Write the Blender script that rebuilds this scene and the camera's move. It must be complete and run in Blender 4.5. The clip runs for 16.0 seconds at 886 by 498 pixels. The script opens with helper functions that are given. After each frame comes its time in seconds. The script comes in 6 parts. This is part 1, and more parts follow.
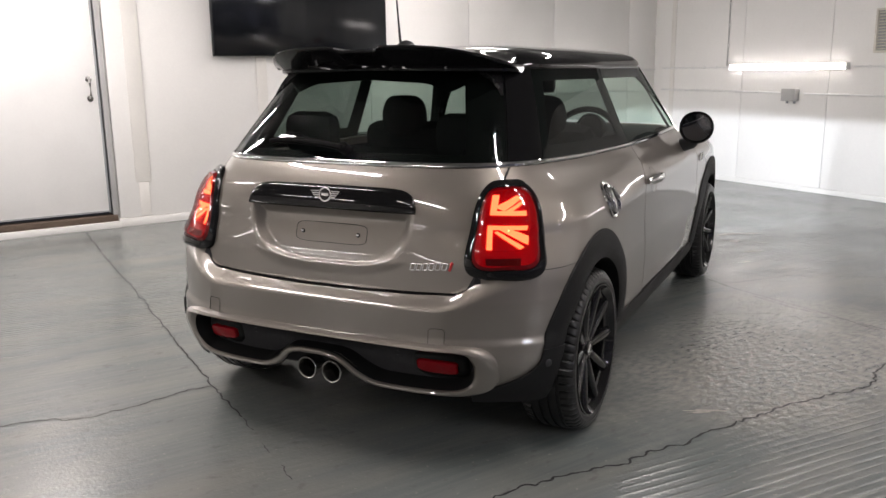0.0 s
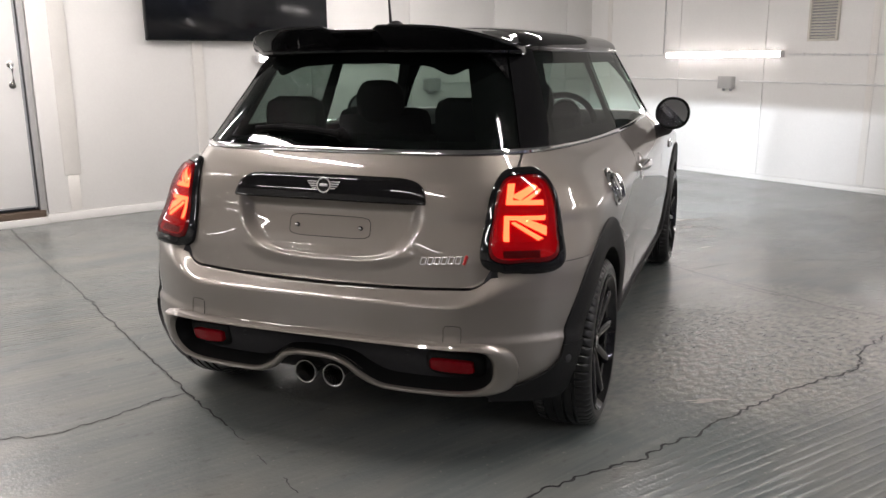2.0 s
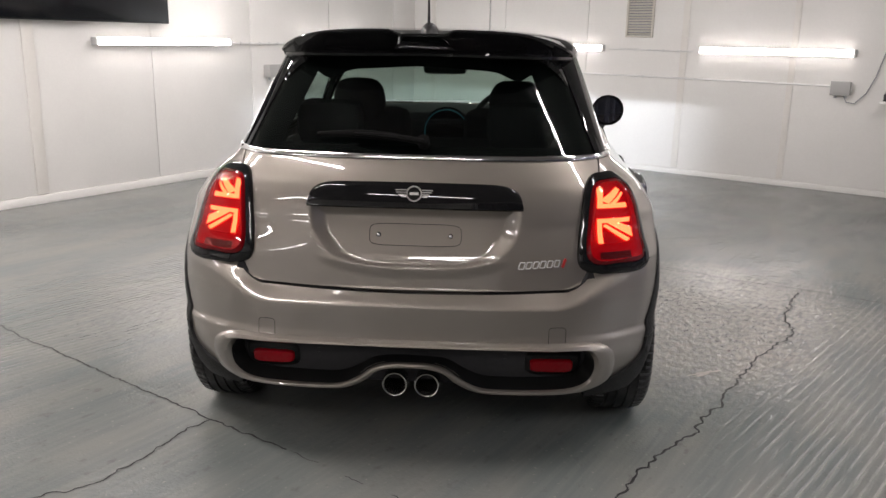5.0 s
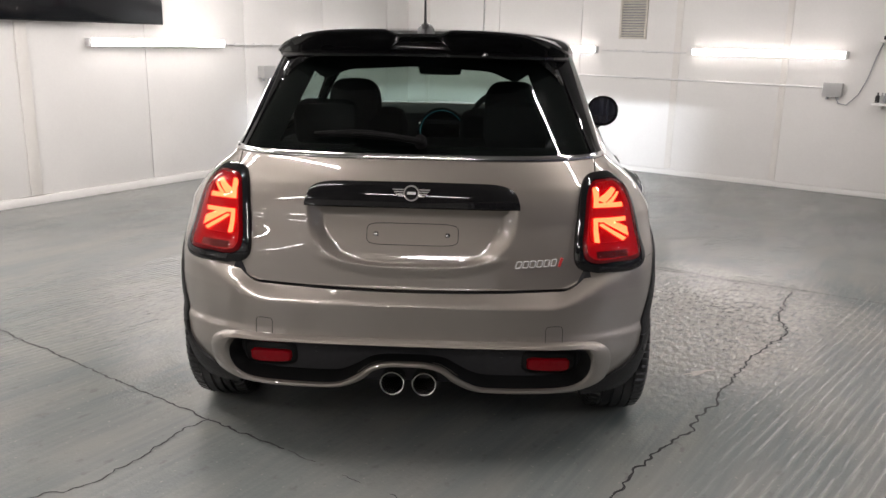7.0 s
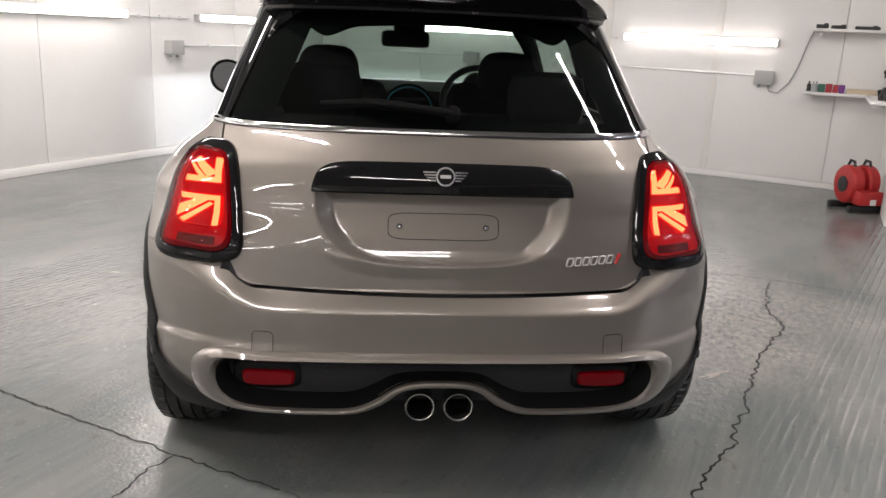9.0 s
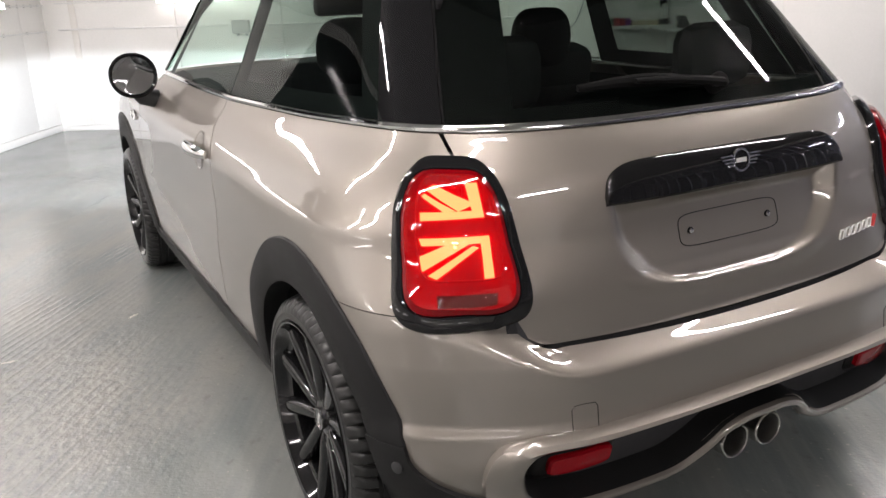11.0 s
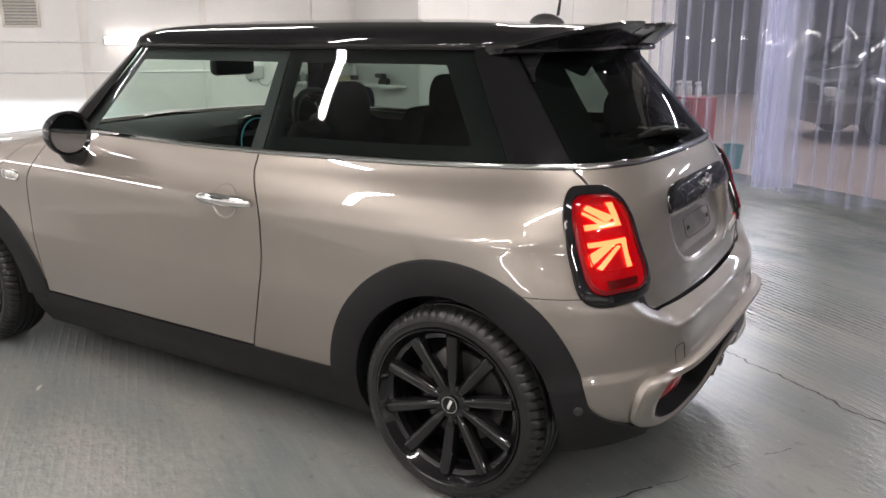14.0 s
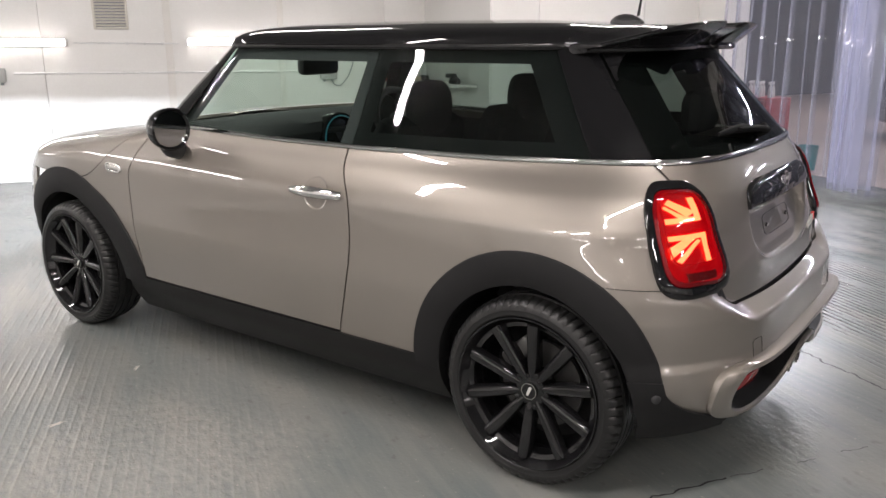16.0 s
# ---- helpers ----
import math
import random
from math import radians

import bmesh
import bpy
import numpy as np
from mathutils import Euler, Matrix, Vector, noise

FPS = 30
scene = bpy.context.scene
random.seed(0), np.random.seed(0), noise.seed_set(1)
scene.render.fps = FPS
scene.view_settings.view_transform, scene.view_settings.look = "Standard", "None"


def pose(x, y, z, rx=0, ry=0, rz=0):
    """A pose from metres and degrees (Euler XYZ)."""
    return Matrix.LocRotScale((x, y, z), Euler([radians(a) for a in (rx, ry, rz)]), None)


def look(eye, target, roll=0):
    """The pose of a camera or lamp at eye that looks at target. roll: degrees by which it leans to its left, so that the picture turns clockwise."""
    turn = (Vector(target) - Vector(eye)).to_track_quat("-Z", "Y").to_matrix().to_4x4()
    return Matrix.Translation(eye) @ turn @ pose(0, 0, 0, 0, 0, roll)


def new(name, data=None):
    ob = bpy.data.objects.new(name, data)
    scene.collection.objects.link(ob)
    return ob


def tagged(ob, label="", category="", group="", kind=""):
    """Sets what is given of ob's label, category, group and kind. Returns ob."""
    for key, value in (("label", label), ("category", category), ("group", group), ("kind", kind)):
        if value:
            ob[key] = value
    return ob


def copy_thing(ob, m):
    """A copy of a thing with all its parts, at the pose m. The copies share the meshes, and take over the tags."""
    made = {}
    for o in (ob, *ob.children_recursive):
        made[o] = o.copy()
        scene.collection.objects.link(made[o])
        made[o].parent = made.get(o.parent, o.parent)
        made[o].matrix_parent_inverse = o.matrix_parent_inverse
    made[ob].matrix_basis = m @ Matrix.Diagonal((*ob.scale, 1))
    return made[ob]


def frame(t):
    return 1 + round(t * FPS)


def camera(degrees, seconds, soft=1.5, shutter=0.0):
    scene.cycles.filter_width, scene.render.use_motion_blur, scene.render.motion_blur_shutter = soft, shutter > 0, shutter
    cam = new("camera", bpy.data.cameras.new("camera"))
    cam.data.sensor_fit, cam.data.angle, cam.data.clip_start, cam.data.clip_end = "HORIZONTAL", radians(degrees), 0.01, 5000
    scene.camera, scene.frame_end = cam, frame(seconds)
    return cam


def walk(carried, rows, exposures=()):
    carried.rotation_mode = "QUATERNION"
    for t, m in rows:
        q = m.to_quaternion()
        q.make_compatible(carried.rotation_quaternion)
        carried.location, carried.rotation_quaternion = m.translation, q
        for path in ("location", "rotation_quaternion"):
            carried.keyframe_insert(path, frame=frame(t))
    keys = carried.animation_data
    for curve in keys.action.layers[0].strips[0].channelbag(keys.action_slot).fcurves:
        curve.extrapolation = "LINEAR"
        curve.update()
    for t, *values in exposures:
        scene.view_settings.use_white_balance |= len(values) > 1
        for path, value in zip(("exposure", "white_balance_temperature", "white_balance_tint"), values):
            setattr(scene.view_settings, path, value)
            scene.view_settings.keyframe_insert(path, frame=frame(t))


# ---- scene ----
cam = camera(57.2, 16.0)
PATH = [
    (0, (1.604, -2.772, 1.299), (0.723, -1.028, 0.872), -0.7),
    (0.5, (1.605, -2.765, 1.294), (0.692, -1.038, 0.863), -0.5),
    (1, (1.584, -2.766, 1.295), (0.671, -1.043, 0.855), -0.6),
    (1.5, (1.483, -2.782, 1.295), (0.637, -1.024, 0.857), -0.6),
    (2, (1.267, -2.753, 1.278), (0.574, -0.933, 0.824), -0.5),
    (2.5, (1.001, -2.775, 1.283), (0.515, -0.899, 0.792), -0.6),
    (3, (0.707, -2.851, 1.293), (0.42, -0.944, 0.762), 0.4),
    (3.5, (0.488, -2.856, 1.324), (0.299, -0.936, 0.796), 1.6),
    (4, (0.303, -2.919, 1.364), (0.172, -0.986, 0.869), 1.5),
    (4.2, (0.242, -2.942, 1.363), (0.136, -1.008, 0.865), 1.3),
    (6.5, (0.21, -2.99, 1.352), (0.117, -1.055, 0.856), 0.9),
    (7, (0.207, -2.988, 1.352), (0.126, -1.052, 0.859), 1.1),
    (7.5, (0.188, -2.987, 1.35), (0.109, -1.05, 0.857), 1.6),
    (8, (0.147, -2.921, 1.3), (0.114, -0.987, 0.792), 2.4),
    (8.5, (0.027, -2.754, 1.258), (0.082, -0.819, 0.757), 2.9),
    (9, (-0.207, -2.547, 1.246), (-0.012, -0.623, 0.736), 2.6),
    (9.5, (-0.524, -2.347, 1.249), (-0.087, -0.471, 0.709), 0.7),
    (10, (-0.832, -2.11, 1.238), (-0.173, -0.313, 0.658), -0.1),
    (10.2, (-0.924, -2.018, 1.24), (-0.236, -0.238, 0.642), -0.7),
    (12.3, (-2.076, -1.18, 1.255), (-0.581, 0.007, 0.657), -1.9),
    (12.5, (-2.175, -1.144, 1.276), (-0.608, -0.069, 0.652), -0.9),
    (13, (-2.36, -1.152, 1.309), (-0.748, -0.124, 0.722), -0.1),
    (13.5, (-2.526, -1.163, 1.33), (-0.898, -0.129, 0.8), -0.2),
    (14, (-2.666, -1.138, 1.343), (-1.024, -0.116, 0.837), -0.0),
    (14.5, (-2.765, -1.12, 1.345), (-1.134, -0.075, 0.848), -0.0),
    (15, (-2.799, -1.126, 1.341), (-1.192, -0.041, 0.849), 0.4),
    (15.5, (-2.792, -1.131, 1.342), (-1.214, -0.01, 0.841), 0.3),
    (16, (-2.793, -1.141, 1.343), (-1.233, 0.005, 0.838), -0.2),
]
walk(cam, [(t, look(e, g, r)) for t, e, g, r in PATH], exposures=((0.0, 0.28, 6500, 13), (4.2, 0.40, 6500, 13), (6.5, 0.53, 6500, 13), (8.5, 0.62, 6500, 13), (9.5, 0.67, 6500, 13), (10.2, 0.76, 6500, 13), (12.3, 0.82, 6500, 13), (13.5, 0.75, 6500, 13), (15.0, 0.62, 6500, 13), (16.0, 0.62, 6500, 13)))

# ---- light ----
world = bpy.data.worlds.new("world")
scene.world = world
world.use_nodes = True
world.node_tree.nodes["Background"].inputs[0].default_value = (0.8, 0.85, 1.0, 1)
world.node_tree.nodes["Background"].inputs[1].default_value = 0.05
TUBE = 15.0          # glow of the fluorescent tubes on the walls
CEILTUBE = 92.0      # and of the stronger ones under the ceiling
BEAM = 248.0         # watts of each dipped headlight

# ---- materials ----


def surf(name, base, rough=0.5, metal=0.0, var=0.12, scale=3.0, bump=0.0, bscale=40.0, coat=0.0, rvar=0.1, spec=0.5, fine=60.0):
    """A surface with stains at one scale and grain at another."""
    m = bpy.data.materials.new(name)
    m.use_nodes = True
    nt = m.node_tree
    b = nt.nodes["Principled BSDF"]
    b.inputs["Metallic"].default_value = metal
    b.inputs["Coat Weight"].default_value = coat
    b.inputs["Coat Roughness"].default_value = 0.03
    b.inputs["Specular IOR Level"].default_value = spec
    tc = nt.nodes.new("ShaderNodeTexCoord")
    n1 = nt.nodes.new("ShaderNodeTexNoise")
    n2 = nt.nodes.new("ShaderNodeTexNoise")
    n1.inputs["Scale"].default_value, n1.inputs["Detail"].default_value = scale, 5
    n2.inputs["Scale"].default_value, n2.inputs["Detail"].default_value = fine, 3
    for n in (n1, n2):
        nt.links.new(tc.outputs["Object"], n.inputs["Vector"])
    add = nt.nodes.new("ShaderNodeMath")
    add.operation = "MULTIPLY_ADD"
    nt.links.new(n2.outputs["Fac"], add.inputs[0])
    add.inputs[1].default_value = 0.4
    nt.links.new(n1.outputs["Fac"], add.inputs[2])
    ramp = nt.nodes.new("ShaderNodeValToRGB")
    ramp.color_ramp.elements[0].position, ramp.color_ramp.elements[1].position = 0.45, 0.95
    ramp.color_ramp.elements[0].color = (*[c * (1 - var) for c in base], 1)
    ramp.color_ramp.elements[1].color = (*[min(1, c * (1 + var * 0.6)) for c in base], 1)
    nt.links.new(add.outputs[0], ramp.inputs[0])
    nt.links.new(ramp.outputs[0], b.inputs["Base Color"])
    mr = nt.nodes.new("ShaderNodeMapRange")
    mr.inputs["From Min"].default_value, mr.inputs["From Max"].default_value = 0.4, 1.0
    mr.inputs["To Min"].default_value, mr.inputs["To Max"].default_value = max(0.02, rough * (1 - rvar)), min(1, rough * (1 + rvar))
    nt.links.new(add.outputs[0], mr.inputs["Value"])
    nt.links.new(mr.outputs[0], b.inputs["Roughness"])
    if bump:
        n3 = nt.nodes.new("ShaderNodeTexNoise")
        n3.inputs["Scale"].default_value, n3.inputs["Detail"].default_value = bscale, 4
        nt.links.new(tc.outputs["Object"], n3.inputs["Vector"])
        bp = nt.nodes.new("ShaderNodeBump")
        bp.inputs["Strength"].default_value, bp.inputs["Distance"].default_value = bump, 0.01
        nt.links.new(n3.outputs["Fac"], bp.inputs["Height"])
        nt.links.new(bp.outputs[0], b.inputs["Normal"])
    return m


def glow(name, color, strength, rough=0.4):
    m = surf(name, color, rough, var=0.02)
    b = m.node_tree.nodes["Principled BSDF"]
    b.inputs["Emission Color"].default_value = (*color, 1)
    b.inputs["Emission Strength"].default_value = strength
    return m


def glass(name, tint, base=0.02, rim=0.5, milk=0.0, milk_color=(0.75, 0.77, 0.88)):
    """A thin tinted pane: it lets light straight through and mirrors more towards grazing views; milk: a share of haze in the sheet."""
    m = bpy.data.materials.new(name)
    m.use_nodes = True
    nt = m.node_tree
    nt.nodes.remove(nt.nodes["Principled BSDF"])
    out = nt.nodes["Material Output"]
    tr, gl, lw, pw, ma, mx = (nt.nodes.new("ShaderNode" + k) for k in ("BsdfTransparent", "BsdfGlossy", "LayerWeight", "Math", "Math", "MixShader"))
    tr.inputs[0].default_value = (*tint, 1)
    gl.inputs["Roughness"].default_value = 0.01
    lw.inputs[0].default_value = 0.5
    pw.operation, ma.operation = "POWER", "MULTIPLY_ADD"
    pw.inputs[1].default_value = 4.5
    ma.inputs[1].default_value, ma.inputs[2].default_value = rim, base
    nt.links.new(lw.outputs["Facing"], pw.inputs[0])
    nt.links.new(pw.outputs[0], ma.inputs[0])
    nt.links.new(ma.outputs[0], mx.inputs[0])
    body = tr.outputs[0]
    if milk:
        df, m2 = nt.nodes.new("ShaderNodeBsdfTranslucent"), nt.nodes.new("ShaderNodeMixShader")
        df.inputs[0].default_value = (*milk_color, 1)
        m2.inputs[0].default_value = milk
        nt.links.new(body, m2.inputs[1])
        nt.links.new(df.outputs[0], m2.inputs[2])
        body = m2.outputs[0]
    nt.links.new(body, mx.inputs[1])
    nt.links.new(gl.outputs[0], mx.inputs[2])
    nt.links.new(mx.outputs[0], out.inputs[0])
    return m


M = {
    "wall": surf("white wall paint", (0.80, 0.79, 0.765), 0.45, var=0.05, scale=1.2, bump=0.08, bscale=25),
    "batten": surf("cream batten paint", (0.76, 0.74, 0.70), 0.5, var=0.06),
    "ceiling": surf("dark ceiling boards", (0.24, 0.24, 0.235), 0.75, var=0.15),
    "door": surf("white door paint", (0.78, 0.775, 0.76), 0.4, var=0.04),
    "grey": surf("grey painted metal", (0.32, 0.33, 0.34), 0.45, var=0.12),
    "boxgrey": surf("light grey plastic", (0.42, 0.42, 0.41), 0.45, var=0.08),
    "wood": surf("worn dark wood", (0.10, 0.07, 0.05), 0.6, var=0.3, bump=0.2),
    "crack": surf("dark crack dirt", (0.012, 0.012, 0.012), 0.9, var=0.3),
    "tv": surf("black screen", (0.006, 0.007, 0.009), 0.12, var=0.1, rvar=0.2),
    "tvframe": surf("black frame plastic", (0.012, 0.012, 0.013), 0.3),
    "tube": glow("tube glow", (1.0, 0.945, 0.91), TUBE),
    "ceiltube": glow("ceiling tube glow", (1.0, 0.94, 0.905), CEILTUBE),
    "lampbody": surf("lamp body white", (0.75, 0.75, 0.74), 0.4),
    "vent": surf("cream vent plastic", (0.64, 0.61, 0.55), 0.5, var=0.1),
    "red": surf("red plastic", (0.42, 0.02, 0.02), 0.35, var=0.15),
    "redfar": surf("red trolley paint", (0.35, 0.02, 0.03), 0.4, var=0.2),
    "black": surf("black plastic", (0.018, 0.018, 0.019), 0.5, var=0.2, bump=0.05, bscale=200),
    "clad": surf("textured black cladding", (0.0115, 0.0115, 0.0118), 0.55, var=0.12, bump=0.12, bscale=350, spec=0.16),
    "gloss": surf("gloss black paint", (0.007, 0.007, 0.0075), 0.02, var=0.1, spec=0.36),
    "pillar": surf("smooth black pillar plastic", (0.006, 0.006, 0.0065), 0.03, var=0.1, spec=0.20),
    "alloy": surf("gloss black alloy", (0.006, 0.006, 0.0065), 0.06, var=0.1, spec=0.5),
    "tyre": surf("tyre rubber", (0.014, 0.014, 0.014), 0.30, var=0.25, spec=0.30, bump=0.06, bscale=90),
    "chrome": surf("chrome", (0.75, 0.75, 0.75), 0.08, metal=1.0, var=0.03),
    "steel": surf("brushed steel", (0.55, 0.54, 0.52), 0.25, metal=1.0, var=0.1),
    "iron": surf("brake iron", (0.09, 0.088, 0.085), 0.45, metal=0.6, var=0.2),
    "lens": surf("red lamp lens", (0.14, 0.001, 0.003), 0.08, var=0.1, spec=0.3),
    "lensdim": surf("dim lamp lens", (0.09, 0.014, 0.016), 0.2, var=0.2, spec=0.3),
    "reflector": surf("red reflector", (0.20, 0.003, 0.007), 0.12, var=0.35, fine=250, spec=0.2),
    "fabric": surf("black seat cloth", (0.036, 0.036, 0.038), 0.9, var=0.2, spec=0.1),
    "dash": surf("dark dashboard", (0.036, 0.036, 0.038), 0.75, var=0.2, spec=0.15),
    "inner": surf("dark lining", (0.014, 0.014, 0.0145), 0.9, spec=0.1),
    "glassd": glass("privacy glass", (0.31, 0.365, 0.34), 0.034, 0.45),
    "glassf": glass("green tinted glass", (0.80, 0.90, 0.85)),
    "mirror": surf("mirror glass", (0.22, 0.225, 0.235), 0.01, metal=1.0, var=0.01),
    "pvcedge": glass("milky strip edge", (0.88, 0.885, 0.95), 0.05, 0.4, 0.24, (0.74, 0.75, 0.86)),
    "grille": surf("matt black plastic", (0.007, 0.007, 0.007), 0.5, spec=0.22),
    "rubber": surf("matt black rubber", (0.006, 0.006, 0.006), 0.7, spec=0.06),
    "badge": surf("bright badge", (0.72, 0.71, 0.69), 0.25, metal=0.5, var=0.05),
    "pvcbunch": glass("hazy bunched vinyl", (0.83, 0.83, 0.91), 0.06, 0.4, 0.34, (0.70, 0.71, 0.83)),
    "pvc": glass("clear strip vinyl", (0.885, 0.885, 0.94), 0.05, 0.4, 0.15, (0.70, 0.715, 0.85)),
}

# ---- shapes ----


class Geo:
    """Vertices and faces gathered into one mesh."""

    def __init__(self):
        self.v, self.f = [], []

    def add(self, verts, faces):
        k = len(self.v)
        self.v += [tuple(float(c) for c in p) for p in verts]
        self.f += [tuple(i + k for i in f) for f in faces]
        return self

    def grid(self, rows, closed=False, keep=None, flip=False):
        n, m = len(rows), len(rows[0])
        faces = []
        for i in range(n - 1):
            for j in range(m if closed else m - 1):
                if keep is None or keep(i, j):
                    q = (i * m + j, i * m + (j + 1) % m, (i + 1) * m + (j + 1) % m, (i + 1) * m + j)
                    faces.append(q[::-1] if flip else q)
        return self.add([p for r in rows for p in r], faces)

    def box(self, c, s, bevel=0.0, m=None):
        bm = bmesh.new()
        bmesh.ops.create_cube(bm, size=1, matrix=Matrix.Translation(c) @ Matrix.Diagonal((*s, 1)))
        if bevel:
            bmesh.ops.bevel(bm, geom=bm.edges[:], offset=bevel, segments=2, profile=0.5, affect="EDGES")
        return self.take(bm, m)

    def take(self, bm, m=None):
        if m is not None:
            bmesh.ops.transform(bm, matrix=m, verts=bm.verts)
        bm.verts.index_update()
        self.add([v.co[:] for v in bm.verts], [tuple(v.index for v in f.verts) for f in bm.faces])
        bm.free()
        return self

    def lathe(self, prof, m=None, n=32, cap=True):
        """prof: (radius, height) round the z axis, then the pose m."""
        m = m or Matrix()
        rows = [[m @ Vector((r * math.cos(2 * math.pi * k / n), r * math.sin(2 * math.pi * k / n), h)) for k in range(n)] for r, h in prof]
        self.grid(rows, closed=True)
        if cap:
            for row, rev in ((rows[0], True), (rows[-1], False)):
                ids = tuple(range(n))
                self.add(row, [ids[::-1] if rev else ids])
        return self

    def tube(self, path, r, n=10, closed=False, flat=1.0, up=(0, 0, 1)):
        """A bar of radius r (times flat along up) along a path."""
        path = [Vector(p) for p in path]
        rows, k = [], len(path)
        for i, p in enumerate(path):
            a = path[(i - 1) % k] if closed or i else p
            b = path[(i + 1) % k] if closed or i < k - 1 else p
            t = (b - a).normalized()
            s = t.cross(Vector(up))
            s = s.normalized() if s.length > 1e-4 else t.orthogonal().normalized()
            w = s.cross(t)
            rr = r[i] if isinstance(r, (list, tuple)) else r
            rows.append([p + s * rr * math.cos(2 * math.pi * j / n) + w * rr * flat * math.sin(2 * math.pi * j / n) for j in range(n)])
        if closed:
            rows.append(rows[0])
        self.grid(rows, closed=True)
        if not closed:
            self.add(rows[0], [tuple(range(n))[::-1]])
            self.add(rows[-1], [tuple(range(n))])
        return self


def part(name, geo, material, parent=None, label="", smooth=True, angle=35):
    """One mesh object under a thing or a part."""
    me = bpy.data.meshes.new(name)
    me.from_pydata(geo.v, [], geo.f)
    bm = bmesh.new()
    bm.from_mesh(me)
    bmesh.ops.remove_doubles(bm, verts=bm.verts, dist=0.00005)
    bmesh.ops.recalc_face_normals(bm, faces=bm.faces)
    bm.to_mesh(me)
    bm.free()
    if smooth:
        me.shade_smooth()
        me.set_sharp_from_angle(angle=radians(angle))
    me.materials.append(M[material] if isinstance(material, str) else material)
    ob = new(name, me)
    if parent is not None:
        ob.parent = parent
    return tagged(ob, label=label)


def thing(name, label, category, m=None, group="", kind=""):
    """An Empty at a thing's base."""
    ob = new(name)
    ob.empty_display_size = 0.1
    if m is not None:
        ob.matrix_basis = m
    return tagged(ob, label=label, category=category, group=group, kind=kind)


def smooth01(x, a=0.0, b=1.0):
    t = min(1.0, max(0.0, (x - a) / (b - a)))
    return t * t * (3 - 2 * t)


ROOM = Matrix.Rotation(radians(-30), 4, "Z")   # the room stands askew to the car

# ---- the room ----
UW = -4.65                                      # face of the wall with the screen


def back_v(u):
    """Face of the far wall, which is not quite square to the others."""
    return 6.22 - 0.075 * (u + 0.5)


CEIL = 2.62


def wall_box(name, u0, v0, u1, v1, z0, z1, material="wall", label="white painted wall"):
    ob = part(name, Geo().box(((u0 + u1) / 2, (v0 + v1) / 2, (z0 + z1) / 2), (abs(u1 - u0), abs(v1 - v0), z1 - z0)), material, smooth=False)
    ob.matrix_basis = ROOM
    return tagged(ob, label=label, category="wall", kind="structure")


floor = part("floor", Geo().box((1.0, 0.0, -0.1), (26, 26, 0.2)), "wall", smooth=False)
floor.matrix_basis = ROOM
tagged(floor, "grey painted concrete floor with cracks and scuffs", "floor", kind="structure")
ceiling = part("ceiling", Geo().box((-0.2, -0.6, CEIL + 0.05), (9.6, 15.0, 0.1)), "ceiling", smooth=False)
ceiling.matrix_basis = ROOM
tagged(ceiling, "dark grey ceiling boards behind the tube lamps", "ceiling", kind="structure")

# wall with the screen: a doorway goes through it
DV0, DV1, DZ0, DZ1 = -1.095, -0.165, 0.13, 2.1
wall_west = part("wall_west", Geo()
                 .box((UW - 0.1, (DV1 + 6.75) / 2, CEIL / 2), (0.17, 6.75 - DV1, CEIL))
                 .box((UW - 0.1, (DV0 - 7.9) / 2, CEIL / 2), (0.17, DV0 + 7.9, CEIL))
                 .box((UW - 0.1, (DV0 + DV1) / 2, (DZ1 + CEIL) / 2), (0.17, DV1 - DV0, CEIL - DZ1))
                 .box((UW - 0.1, (DV0 + DV1) / 2, 0.03), (0.17, DV1 - DV0, 0.06)), "wall", smooth=False)
wall_west.matrix_basis = ROOM
tagged(wall_west, "white painted panel wall with cream joint battens", "wall", kind="structure")
# far wall
BACK = ROOM @ Matrix.Translation((0, back_v(0), 0)) @ Matrix.Rotation(-math.atan(0.075), 4, "Z")   # x runs along it, y into it
wall_north = part("wall_north", Geo().box((-1.4, 0.1, CEIL / 2), (7.0, 0.17, CEIL)), "wall", smooth=False)
wall_north.matrix_basis = BACK
tagged(wall_north, "white painted panel wall behind the tubes", "wall", kind="structure")
wall_stub = wall_box("wall_stub", 1.65, 4.5, 4.2, 6.6, 0, CEIL)
wall_east = wall_box("wall_east", 4.05, 3.95, 4.2, 4.5, 0, CEIL)
wall_east_low = wall_box("wall_east_near", 4.05, -8.0, 4.2, -5.6, 0, CEIL)
wall_lintel = wall_box("wall_lintel", 4.05, -5.6, 4.2, 3.95, 2.45, CEIL)
wall_south = wall_box("wall_south", UW - 0.2, -8.1, 4.2, -7.9, 0, CEIL)

# ---- floor paint, cracks ----


